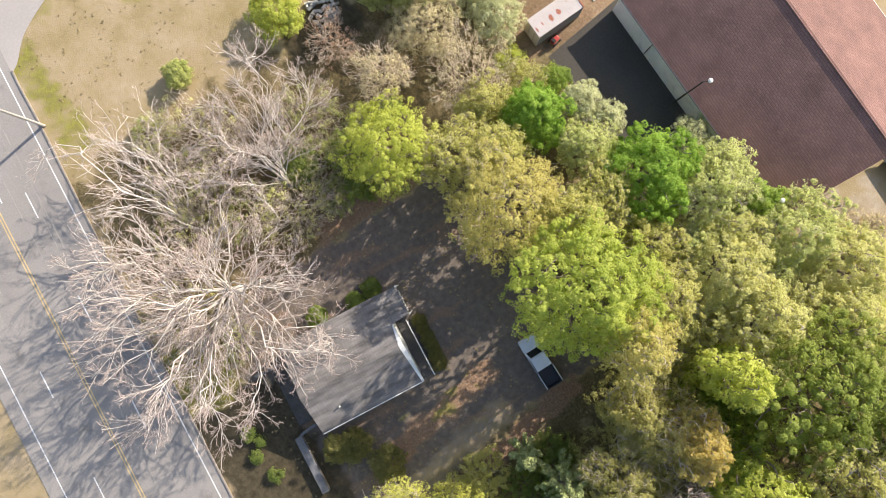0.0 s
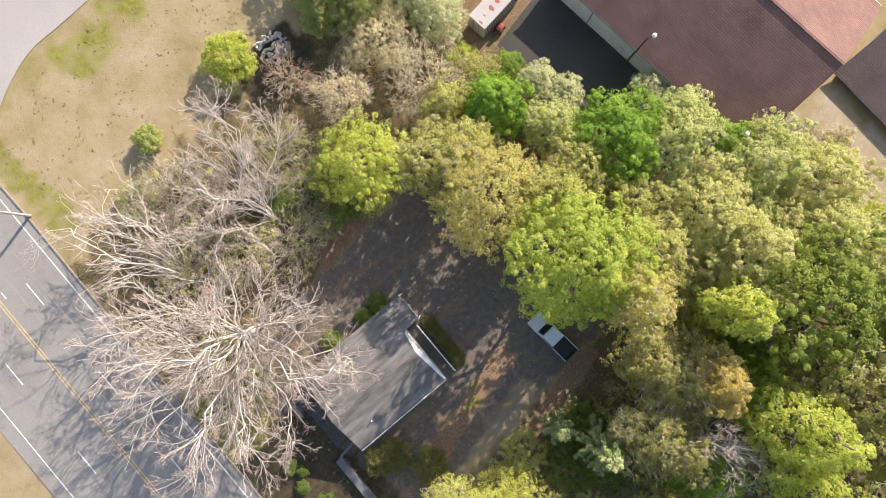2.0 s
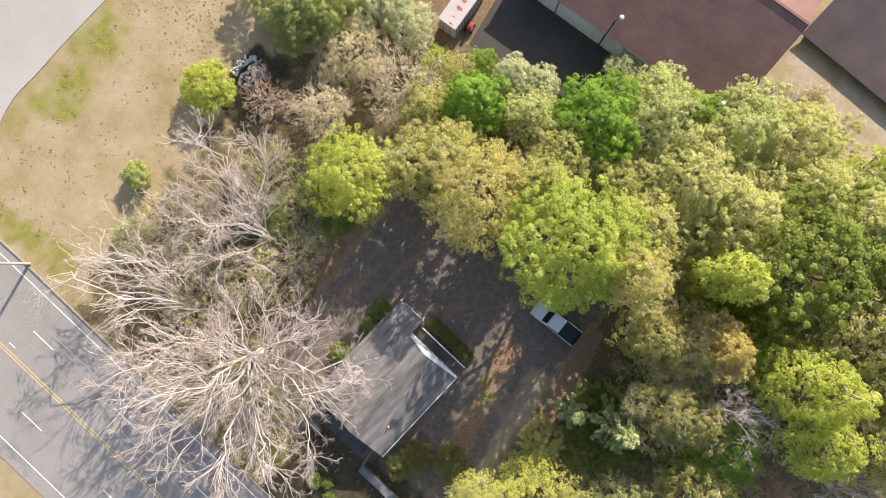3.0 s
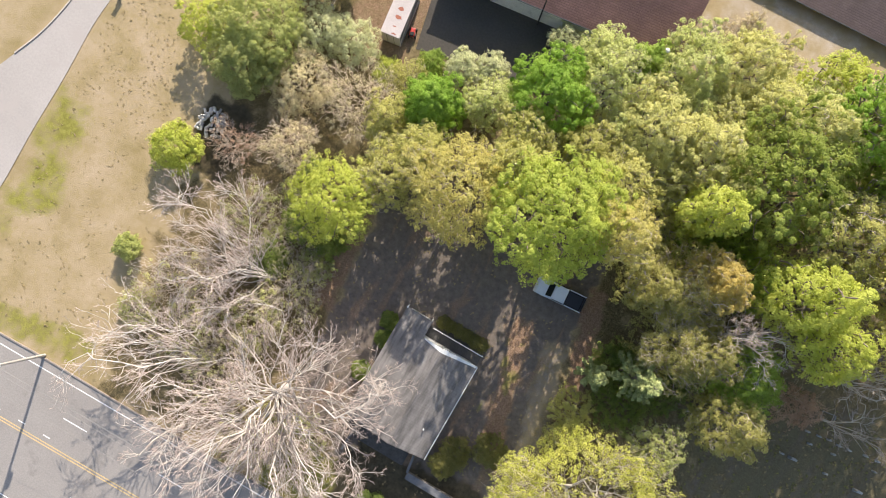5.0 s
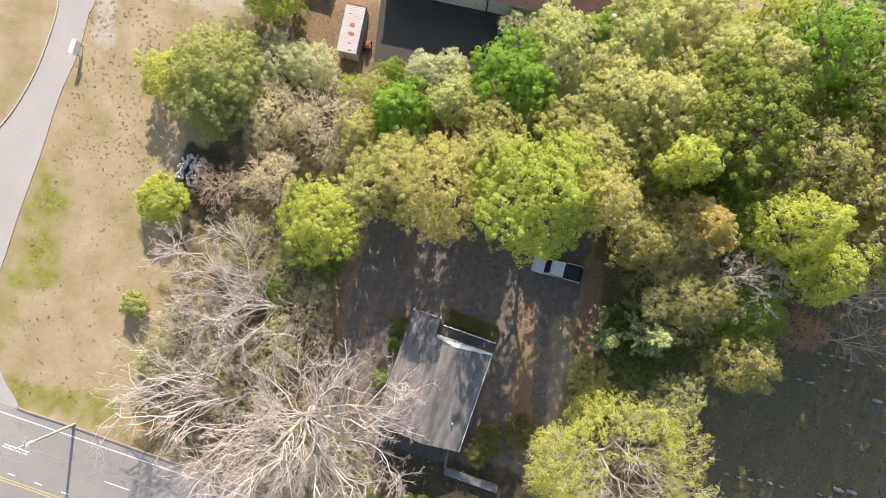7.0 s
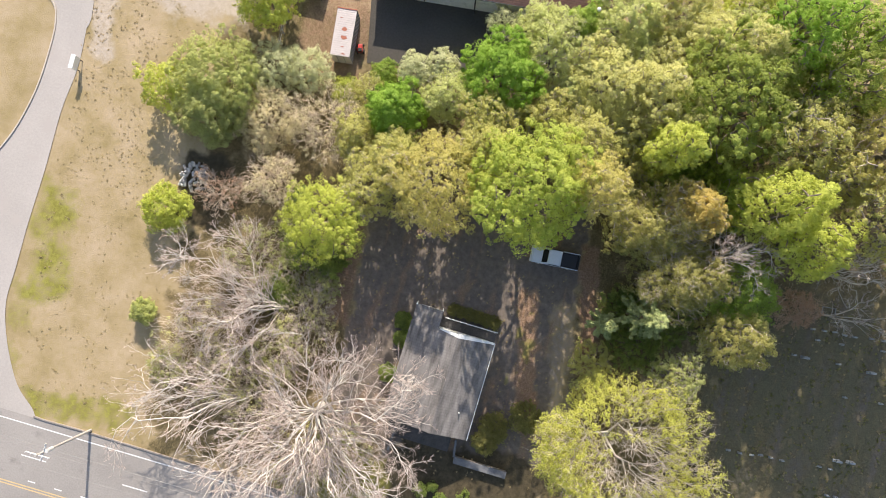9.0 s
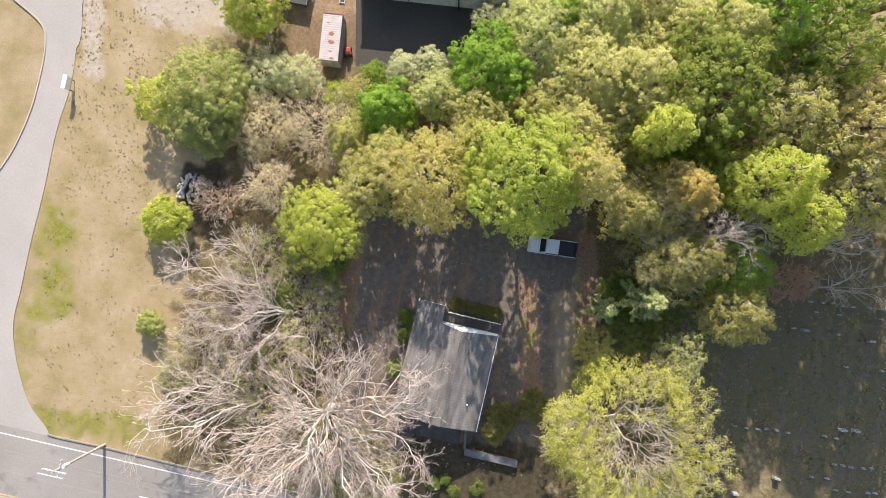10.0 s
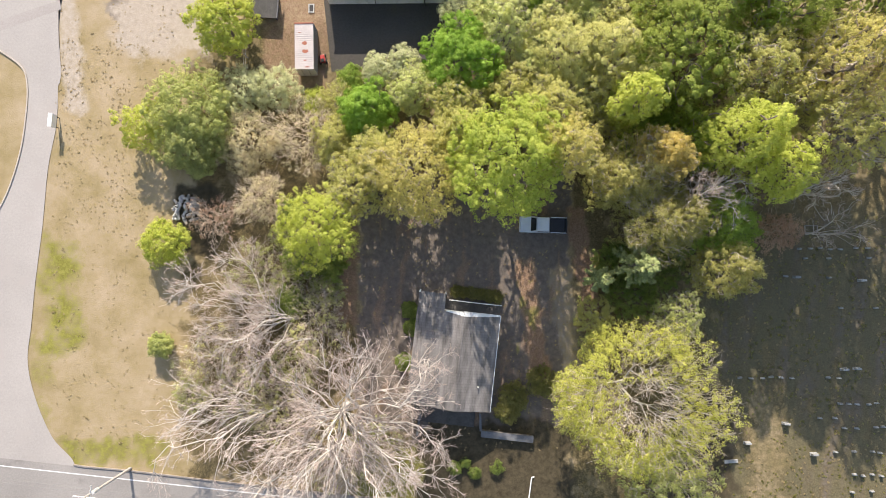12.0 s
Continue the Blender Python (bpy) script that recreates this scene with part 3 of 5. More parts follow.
    for y in (-3.2, 0.6, 3.0):
        w = part("window", boxed((wx - 0.36, y - 0.5, 0.95), (wx - 0.3, y + 0.5, 2.15)), TRIM, h, "white-framed window")
        part("pane", boxed((wx - 0.31, y - 0.42, 1.02), (wx - 0.285, y + 0.42, 2.08)), GLASS_DARK, w)
    d = part("door", boxed((1.5, y1 - 0.15, 0.2), (2.4, y1 - 0.1, 2.2)), CAP, h, "grey front door")
    part("handle", tubed((2.3, y1 - 0.08, 1.1), (2.3, y1 - 0.08, 1.25), 0.02, 0.02), DARK_METAL, d)
    part("porch", boxed((-1.8, y1 - 0.1, -0.1), (wx + 0.2, y1 + 1.15, 0.22), 0.02), DECK, h, "dark porch floor")
    rail = part("rail", boxed((-1.2, y1 + 1.02, 0.98), (wx + 0.15, y1 + 1.14, 1.06), 0.01), TRIM, h, "white top rail")
    for k in range(5):
        x = -0.85 + k * 1.47
        part("rail_post", boxed((x - 0.04, y1 + 1.04, 0.2), (x + 0.04, y1 + 1.12, 0.985)), TRIM, rail)
    part("patio", boxed((-wx + 0.9, y0 - 2.6, -0.1), (3.4, y0 + 0.18, 0.08), 0.02), DECK, h, "dark patio slab")
    return h


cottage()


def low_wall(name, a, b, width, height, label):
    d = Vector((b[0] - a[0], b[1] - a[1], 0))
    ob = thing(name, (a[0], a[1], 0), label, "wall", turn=math.degrees(math.atan2(d.y, d.x)))
    part("wall_body", boxed((0, -width / 2, -0.1), (d.length, width / 2, height)), KERB, ob)
    part("wall_cap", boxed((-0.03, -width / 2 - 0.04, height), (d.length + 0.03, width / 2 + 0.04, height + 0.07), 0.015), CAP, ob)
    return ob


low_wall("garden_wall", (6.1, -21.9), (12.2, -22.6), 0.7, 0.55, "low grey garden wall with a flat cap beside the house")
low_wall("garden_wall", (5.95, -19.6), (6.0, -21.5), 0.18, 0.75, "low grey garden wall with a flat cap beside the house")
low_wall("garden_wall", (-1.1, -19.4), (-1.5, -22.0), 0.16, 0.9, "low grey garden wall with a flat cap beside the patio")


# ---- trees and shrubs ----
def skeleton_tree(rng, height, radius, nodes, lift=0.38, reach=1.0, droop=0.0, direct=0.42, lumps=7, flat=0.62, stems=1, shift=(0, 0), curl=0.1, wide=None):
    """Grow limbs towards random places of a lumpy crown. Gives the places, each one's parent, and the thickness."""
    mid = height * (1 - flat * 0.5)
    pts = []
    wide = wide or rng.uniform(0.88, 1.12)
    centres = [np.array([radius * q * wide * np.cos(a), radius * q / wide * np.sin(a), mid + rng.uniform(-0.5, 0.25) * height * flat * 0.5])
               for a, q in zip(np.arange(lumps) * 2 * np.pi / lumps + rng.uniform(0, 6) + rng.normal(size=lumps) * 0.3, rng.uniform(0.46, 0.70, lumps))] + [np.array([0, 0, mid + height * flat * 0.2])]
    sizes = [radius * rng.uniform(0.34, 0.52) for _ in centres]
    while len(pts) < nodes:
        k = rng.integers(len(centres))
        v = rng.normal(size=3)
        v /= np.linalg.norm(v) + 1e-9
        v[2] = v[2] * 0.75 + 0.12
        p = centres[k] + v * sizes[k] * rng.uniform(0.35, 1.0) ** 0.5 * np.array([1, 1, height * flat / radius / 1.7])
        if p[2] > height * 0.12:
            pts.append(p)
    pts = np.array(pts) + np.array([*shift, 0])
    base = [np.zeros(3) for _ in range(stems)]
    P, parent, length = [], [], []
    for b in base:
        P.append(b), parent.append(-1), length.append(0.0)
        lean = rng.normal(size=2) * 0.03 * height * (1 + (stems > 1) * 2.5)
        for i in range(1, 5):
            q = b + np.array([lean[0] * i / 4, lean[1] * i / 4, height * lift * i / 4])
            parent.append(len(P) - 1)
            P.append(q), length.append(length[-1] + height * lift / 4)
    trunk_top = P[-1]
    order = np.argsort(np.linalg.norm(pts - trunk_top, axis=1) + 0.15 * radius * rng.normal(size=len(pts)))
    A = np.zeros((len(P) + len(pts) * 6, 3))
    L = np.zeros(len(A))
    n = len(P)
    A[:n], L[:n] = P, length
    for k in order:
        p = pts[k]
        d = np.linalg.norm(A[:n] - p, axis=1)
        cost = d + direct * L[:n] + 3.0 * np.maximum(0, A[:n, 2] - p[2]) * (1 - droop)
        j = int(np.argmin(cost))
        gap, steps = d[j], 1
        if gap > 0.5:
            steps = min(6, int(gap / 0.6) + 1)
        wob = np.zeros(3)
        bend = rng.normal(size=3) * gap * curl
        last = j
        for s in range(1, steps + 1):
            f = s / steps
            wob = wob * 0.6 + rng.normal(size=3) * gap / steps * curl * 1.6
            A[n] = A[j] * (1 - f) + p * f + wob * np.sin(np.pi * f) ** 0.5 + bend * np.sin(np.pi * f) + np.array([0, 0, gap * 0.12 * np.sin(np.pi * f)])
            L[n] = L[last] + gap / steps
            parent.append(last)
            last = n
            n += 1
    A = A[:n]
    parent = np.array(parent)
    load = np.zeros(n)
    kids = np.bincount(parent[parent >= 0], minlength=n)
    load[kids == 0] = 1
    for i in range(n - 1, -1, -1):
        if parent[i] >= 0:
            load[parent[i]] += load[i]
    return A, parent, load, kids


def sticks(A, parent, load, r_tip, r_base, sides, keep, power=0.47):
    """Tapered limbs for the chosen joints."""
    top = load.max()
    rad = r_tip + (r_base - r_tip) * (load / top) ** power
    i = np.where((parent >= 0) & keep)[0]
    a, b = A[parent[i]], A[i]
    ra, rb = rad[parent[i]], rad[i]
    ra = np.minimum(ra, rb * 1.5)
    d = b - a
    d /= np.linalg.norm(d, axis=1)[:, None] + 1e-9
    ref = np.where(np.abs(d[:, 2:3]) > 0.9, np.array([[1.0, 0, 0]]), np.array([[0, 0, 1.0]]))
    u = np.cross(d, ref)
    u /= np.linalg.norm(u, axis=1)[:, None] + 1e-9
    w = np.cross(d, u)
    V = []
    for p, r in ((a, ra), (b, rb)):
        for s in range(sides):
            t = 2 * np.pi * s / sides
            V.append(p + (u * np.cos(t) + w * np.sin(t)) * r[:, None])
    V = np.stack(V, 1)
    m = len(i)
    o = np.arange(m)[:, None] * (2 * sides)
    F = np.concatenate([np.concatenate([o + s, o + (s + 1) % sides, o + sides + (s + 1) % sides, o + sides + s], 1) for s in range(sides)])
    return V.reshape(-1, 3), F


def leaves(rng, centres, count, spread, size, up=0.6, shell=0.0, heart=None):
    """Small three-cornered leaves in rounded tufts round the twig ends. Gives corners, faces and each corner's tone."""
    k = rng.integers(len(centres), size=count)
    off = rng.normal(size=(count, 3))
    off /= np.linalg.norm(off, axis=1)[:, None] + 1e-9
    if shell:
        off[:, 2] = np.where(off[:, 2] < -0.2, -off[:, 2], off[:, 2])
        grow = rng.uniform(0.6, 1.3, len(centres))[k] * rng.uniform(0.3, 1.0, count) ** 0.4
        out = off.copy()
    else:
        grow = rng.uniform(0.1, 1.25, count)
        out = off * 0.4
    off = off * (grow * spread)[:, None]
    off[:, 2] *= 0.75
    c = centres[k] + off
    nrm = rng.normal(size=(count, 3)) * 0.36 + out * 0.7 + np.array([0, 0.3, 0])
    if heart is not None:
        away = c - heart
        nrm += 0.45 * away / (np.linalg.norm(away, axis=1)[:, None] + 1e-9)
    nrm[:, 2] = np.abs(nrm[:, 2]) + up
    nrm /= np.linalg.norm(nrm, axis=1)[:, None]
    t = np.cross(nrm, rng.normal(size=(count, 3)))
    t /= np.linalg.norm(t, axis=1)[:, None] + 1e-9
    b = np.cross(nrm, t)
    s = (size * rng.uniform(0.65, 1.25, count))[:, None]
    V = np.stack([c - t * s, c + t * s * 0.7 + b * s * 0.8, c + t * s * 0.7 - b * s * 0.8], 1).reshape(-1, 3)
    F = np.arange(count * 3).reshape(-1, 3)
    lump = rng.uniform(0, 1, len(centres))[k]
    broad = 0.5 + 0.5 * np.sin(centres[:, 0] * 1.3 + centres[:, 2] * 0.9)[k] * np.cos(centres[:, 1] * 1.1 + 2.0)[k]
    tone = np.clip(0.42 * lump + 0.33 * broad + 0.25 * rng.uniform(0, 1, count), 0, 1)
    return V, F, np.repeat(tone, 3)


def dome(rng, count, r, h, flat, shift, ends):
    """Places of leaf tufts all over a crown's lumpy outside, from its skirt to its top."""
    a = rng.uniform(0, 2 * np.pi, count)
    t = rng.uniform(0.04, 1.0, count) ** 0.85
    reach = np.hypot(ends[:, 0] - shift[0], ends[:, 1] - shift[1])
    wide = np.percentile(reach, 88)
    top = np.percentile(ends[:, 2], 97)
    low = max(0.12 * h, top - h * flat * 0.95)
    p = rng.uniform(0, 6, 4)
    lump = 1 + 0.16 * np.sin(2 * a + p[3]) * np.sin(3 * a + p[0] + 2 * t) + 0.14 * np.sin(5 * a + p[1] - 5 * t) + 0.1 * np.sin(9 * a + 9 * t + p[2])
    fall = np.where(t > 0.38, np.sqrt(np.maximum(0, 1 - (np.maximum(0, t - 0.38) / 0.62) ** 2.2)), 0.72 + 0.28 * np.sin(t / 0.38 * np.pi / 2))
    q = wide * lump * fall * rng.uniform(0.72, 1.02, count)
    z = low + (top - low) * t * (1 + 0.05 * np.sin(4 * a + p[3]))
    return np.stack([shift[0] + q * np.cos(a), shift[1] + q * np.sin(a), z], 1)


SEED = [100]


def tree(x, y, r, h, leaf, label, n=9000, bark=BARK, size=0.15, nodes=420, lumps=7, spread=None, twigs=None, lift=0.25, name="tree", flat=0.74, base_r=None, stems=1, tip=0.014, up=0.45, ring=0.0, direct=0.42, shift=(0, 0), curl=0.035, wide=None, power=0.47, seed=0, category="tree"):
    SEED[0] += 0 if seed else 1
    seed = seed or SEED[0]
    rng = np.random.default_rng(seed)
    A, parent, load, kids = skeleton_tree(rng, h, r, nodes, lift, lumps=lumps, flat=flat, stems=stems, direct=direct, shift=shift, curl=curl, wide=wide)
    t = thing(name, (x, y, -0.06), label, category, turn=0)
    base_r = base_r or 0.018 * h + 0.02
    thick = load > ((3 if r > 12 else 6) if twigs else 1.5)
    V, F = sticks(A, parent, load, tip, base_r, 6, thick, power)
    mesh_of("trunk" if name == "tree" else "stem", V, F, bark, t)
    if twigs:
        V, F = sticks(A, parent, load, tip, base_r, 3, ~thick, power)
        rng2 = np.random.default_rng(seed + 5000)
        tips = A[kids == 0]
        k = rng2.integers(len(tips), size=int(len(tips) * 1.4))
        out = tips[k] - np.array([*shift, h * 0.35])
        out /= np.linalg.norm(out, axis=1)[:, None] + 1e-9
        ends = tips[k] + (rng2.normal(size=(len(k), 3)) * np.array([0.4, 0.4, 0.25]) + out * 0.22) * min(1, r / 5)
        B = np.concatenate([tips[k], ends])
        m = len(k)
        V2, F2 = sticks(B, np.concatenate([np.full(m, -1), np.arange(m)]), np.concatenate([np.full(m, 2.0), np.ones(m)]), tip * 0.75, tip * 0.9, 3, np.ones(2 * m, bool))
        mesh_of("fine_branching", np.concatenate([V, V2]), np.concatenate([F, F2 + len(V)]), twigs, t)["kind"] = "stuff"
    if leaf and n:
        ends = A[kids == 0]
        ends = ends[np.hypot(ends[:, 0], ends[:, 1]) > ring * r * rng.uniform(0.3, 1.45, len(ends))] if ring else ends
        tips = ends[rng.permutation(len(ends))[:max(20, n // 19)]]
        heart = np.array([*shift, h * (1 - flat * 0.62)])
        V, F, tone = leaves(rng, tips, int(n * 1.25), spread or (0.02 * r + 0.24), size * 0.62, up, 1.0, heart)
        if not ring:
            body = dome(rng, max(30, n // 11), r, h, flat, shift, A[kids == 0])
            V2, F2, tone2 = leaves(rng, body, int(n * 1.45), 0.012 * r + 0.24, size * 0.6, up, 1.0, heart)
        else:
            body = dome(rng, n // 8, r, h, flat, shift, A[kids == 0])
            body = body[np.hypot(body[:, 0], body[:, 1]) > ring * r * rng.uniform(0.75, 1.3, len(body))]
            V2, F2, tone2 = leaves(rng, body, int(n * 1.5), 0.36, size * 0.6, up, 1.0, heart)
        V, F, tone = np.concatenate([V, V2]), np.concatenate([F, F2 + len(V)]), np.concatenate([tone, tone2])
        mesh_of("crown" if name == "tree" else "foliage", V, F, LEAF[leaf], t, tone)
    return t


def offshoots(rng, paths, rads, gap, lo, hi, angle, share, least, most, r_tip, rise=0.12, kink=0.12):
    """Side branches along each path of a set: new paths, their radii, each with as many points as the old."""
    n, k = paths.shape[:2]
    seg = np.linalg.norm(np.diff(paths, axis=1), axis=2)
    length = seg.sum(1)
    count = np.maximum(1, (length * (hi - lo) / gap + rng.uniform(0, 1, n)).astype(int))
    who = np.repeat(np.arange(n), count)
    f = rng.uniform(lo, hi, len(who))
    at = f * (k - 1)
    i = np.minimum(at.astype(int), k - 2)
    u = (at - i)[:, None]
    start = paths[who, i] * (1 - u) + paths[who, i + 1] * u
    T = paths[who, i + 1] - paths[who, i]
    T /= np.linalg.norm(T, axis=1)[:, None] + 1e-9
    side = rng.normal(size=(len(who), 3)) * np.array([1, 1, 0.7])
    side -= (side * T).sum(1)[:, None] * T
    side /= np.linalg.norm(side, axis=1)[:, None] + 1e-9
    a = np.radians(rng.uniform(*angle, len(who)))[:, None]
    d = T * np.cos(a) + side * np.sin(a)
    L = np.clip(length[who] * share * rng.uniform(0.55, 1.35, len(who)) * (1 - 0.6 * f), least, most)
    out, p = [start], start
    for q in range(1, k):
        d = d + T * 0.06 + np.array([0, 0, rise / k]) + rng.normal(size=d.shape) * kink
        d /= np.linalg.norm(d, axis=1)[:, None]
        p = p + d * (L / (k - 1))[:, None]
        out.append(p)
    base = np.minimum((rads[who, i] * (1 - u[:, 0]) + rads[who, i + 1] * u[:, 0]) * 0.72, 0.012 + 0.018 * L)
    taper = np.linspace(0, 1, k)[None] ** 0.8
    return np.stack(out, 1), np.maximum(r_tip, base[:, None] * (1 - taper) + r_tip * taper)


def hoses(paths, rads, sides):
    """Round branches along paths: corners and faces."""
    n, k = paths.shape[:2]
    d = np.gradient(paths, axis=1)
    d /= np.linalg.norm(d, axis=2)[..., None] + 1e-9
    u = np.cross(d, np.array([0.31, 0.17, 0.93]))
    u /= np.linalg.norm(u, axis=2)[..., None] + 1e-9
    w = np.cross(d, u)
    ang = np.arange(sides) * 2 * np.pi / sides
    V = paths[:, :, None] + (u[:, :, None] * np.cos(ang)[:, None] + w[:, :, None] * np.sin(ang)[:, None]) * rads[:, :, None, None]
    idx = np.arange(n * k * sides).reshape(n, k, sides)
    nxt = np.roll(idx, -1, axis=2)
    F = np.stack([idx[:, :-1], nxt[:, :-1], nxt[:, 1:], idx[:, 1:]], -1).reshape(-1, 4)
    return V.reshape(-1, 3), F


def bare_tree(x, y, r, h, label, limbs, shift=(0, 0), fan=(0, 360), fork=0.25, base_r=0.32, seed=1, fall=0.5, dense=1.0, limb_r=0.15):
    """A leafless tree: a short trunk, long limbs that sweep out to the crown's edge, and three orders of side branches."""
    rng = np.random.default_rng(seed)
    t = thing("tree", (x, y, -0.06), label, "tree")
    k = 10
    paths = []
    for q in range(limbs):
        az = radians(fan[0] + (fan[1] - fan[0]) * (q + rng.uniform(0.2, 0.8)) / limbs)
        f = rng.uniform(0.3, 0.62) if q % 3 == 2 else rng.uniform(0.8, 1.06)
        end = np.array([shift[0] + r * f * math.cos(az), shift[1] + r * f * math.sin(az), h * (1 - fall * f * f) * rng.uniform(0.86, 1.0)])
        start = np.array([rng.normal() * 0.12, rng.normal() * 0.12, h * fork * rng.uniform(0.55, 1.2)])
        ctrl = start * 0.5 + end * 0.5 + np.array([0, 0, (end[2] - start[2]) * 0.28]) + rng.normal(size=3) * 0.07 * r
        s = np.linspace(0, 1, k)[:, None]
        wander = np.cumsum(rng.normal(size=(k, 3)) * 0.07 * r * f, axis=0) * np.sin(np.pi * s * 0.9)
        paths.append(start * (1 - s) ** 2 + ctrl * 2 * s * (1 - s) + end * s * s + wander)
    paths = np.array(paths)
    taper = np.linspace(0, 1, k)[None] ** 0.75
    rads = (limb_r * rng.uniform(0.7, 1.2, (limbs, 1))) * (1 - taper) + 0.022 * taper
    two = offshoots(rng, paths, rads, 0.6 / dense, 0.2, 0.99, (22, 55), 0.4, 1.2, 5.0, 0.015, kink=0.17)
    three = offshoots(rng, *two, 0.45 / dense, 0.2, 1.0, (25, 62), 0.45, 0.7, 2.2, 0.013, kink=0.22)
    four = offshoots(rng, *three, 0.15 / dense, 0.2, 1.0, (25, 70), 0.42, 0.35, 0.85, 0.0115, kink=0.25)
    trunk = np.array([[0, 0, 0], [0.02, 0, h * fork * 0.35], [0.0, 0.03, h * fork * 0.7], [0, 0, h * fork * 1.1]])[None]
    V, F = hoses(trunk, np.array([[base_r * 1.25, base_r, base_r * 0.85, base_r * 0.5]]), 10)
    mesh_of("trunk", V, F, PALE_BARK, t)
    for q in range(limbs):
        V, F = hoses(paths[q:q + 1], rads[q:q + 1], 7)
        mesh_of("limb", V, F, PALE_BARK, t, label="sweeping pale limb")
    V, F = hoses(*two, 4)
    mesh_of("branching", V, F, PALE_BARK, t)["kind"] = "stuff"
    V, F = hoses(three[0][:, ::3], three[1][:, ::3], 3)
    V2, F2 = hoses(four[0][:, [0, 9]], four[1][:, [0, 9]], 3)
    mesh_of("fine_branching", np.concatenate([V, V2]), np.concatenate([F, F2 + len(V)]), PALE_TWIG, t)["kind"] = "stuff"
    return t


def shrub(x, y, r, h, leaf, label, n=2500, bark=BARK, twigs=None, nodes=150, size=0.11, tip=0.012, **more):
    return tree(x, y, r, h, leaf, label, int(n * 1.05), bark, size, nodes, 9, twigs=twigs, lift=0.12, name="shrub", flat=0.85, base_r=0.05, stems=5, tip=tip, category="shrub", **more)


# the large crowns round the yard
# Added to break the sun on the yard into dapples.
tree(13.2, 14.4, 3.6, 14, "olive", "thin olive tree added to dapple the yard's light", 4300, twigs=GREY_TWIG, nodes=400, flat=0.6, base_r=0.12, seed=71)
tree(-12.2, 2.1, 4.7, 11, "lime", "yellow-green young tree beside the yard", 10500, size=0.125, lumps=9)
tree(-8.6, 6.2, 3.7, 10, "olive", "thin olive tree with open twigs", 4200, twigs=GREY_TWIG, nodes=500)
tree(-1.3, 7.9, 6.0, 15, "gold", "golden-leaved tree shading the yard", 10500, twigs=TWIG, nodes=800, flat=0.86, lumps=9, base_r=0.16)
tree(8.3, 8.9, 6.3, 19, "big", "tall fresh green tree over the parked pickup", 17000, size=0.165, lumps=11, nodes=700, flat=0.68, lift=0.35, base_r=0.2)
tree(14.3, 9.7, 3.4, 18, "gold", "pale gold-green tree beside the tall green one", 5000, twigs=TWIG, nodes=450, flat=0.6, lift=0.3, base_r=0.14)
tree(-7.1, 15.4, 3.6, 9, "deep", "round deep green maple", 11000, size=0.16)
tree(3.7, 20.6, 4.8, 12, "deep", "broad deep green maple", 15000, size=0.16)
tree(-6.0, 20.7, 2.1, 5.0, "grey", "small grey-green tree at the court's edge", 3000, twigs=GREY_TWIG)
tree(-3.0, 21.8, 2.0, 5.0, "grey", "small grey-green tree at the court's edge", 2800, twigs=GREY_TWIG)
tree(-1.5, 18.1, 3.1, 8, "palelime", "pale lime tree with fine twigs", 4500, twigs=GREY_TWIG)
tree(2.9, 16.0, 3.2, 11, "olive", "olive-gold tree between two maples", 4500, twigs=GREY_TWIG)
tree(14.6, 20.7, 5.2, 12.5, "pale", "pale gold oak in young leaf", 15000, twigs=GREY_TWIG, nodes=700)
tree(8.0, 24.2, 3.9, 11, "palelime", "open pale lime tree with bare limbs showing", 4500, twigs=GREY_TWIG, nodes=600)
tree(21.2, 14.9, 2.7, 18, "lime", "slim bright lime tree rising above the wood", 6500, size=0.16)
tree(25.0, 9.6, 3.3, 15.5, "orange", "orange-gold tree below the lime one", 7500, twigs=TWIG, nodes=500)
tree(26.6, 21.2, 7.0, 18, "dark", "large dark olive-green oak", 20000, size=0.16, lumps=10)
tree(19.9, 21.0, 4.0, 14, "pale", "pale gold oak in young leaf", 9500, twigs=GREY_TWIG, nodes=500)
tree(33.6, 17.6, 4.5, 18.2, "olive", "olive tree in thin young leaf", 7000, twigs=GREY_TWIG, nodes=600)
tree(40.2, 17.4, 4.6, 24.5, "gold", "golden-leaved tree at the graveyard's edge", 7000, twigs=TWIG, nodes=600)
tree(37.0, 23.3, 4.1, 21.0, "dark", "dark green tree in the wood", 8000)
tree(45.1, 24.6, 4.5, 21.0, "dark", "dark green tree in the wood", 8000)
tree(31.5, 11.1, 3.8, 20.8, "lime", "bright lime tree at the wood's edge", 11000)
tree(35.6, 7.8, 3.3, 16.9, "lime", "bright lime tree at the graveyard's edge", 5500, flat=0.5)
tree(32.1, 2.7, 4.5, 11.7, "green", "mid green tree at the graveyard's edge", 9000)
tree(31.6, -2.2, 3.6, 14, "dull", "olive-gold tree at the graveyard's edge", 5200, twigs=TWIG)
tree(27.4, -7.6, 3.0, 10, "muted", "thin dull green tree beside the yard", 2200, twigs=GREY_TWIG)
tree(22.6, -16.2, 8.6, 14, "straw", "wide straw-yellow tree with bare grey limbs in its middle", 18000, ring=0.6, bark=PALE_BARK, twigs=TWIG, nodes=2900, lumps=12, tip=0.013, base_r=0.17, direct=0.7, size=0.12, wide=1.12)
tree(26.0, -26.4, 5.5, 10, "muted", "dull green tree beside the graveyard", 6000, twigs=GREY_TWIG, nodes=600)
tree(22.4, 7.6, 4.6, 13, "dull", "thin olive-brown tree in the wood", 6000, twigs=TWIG, nodes=700, size=0.115, flat=0.55)
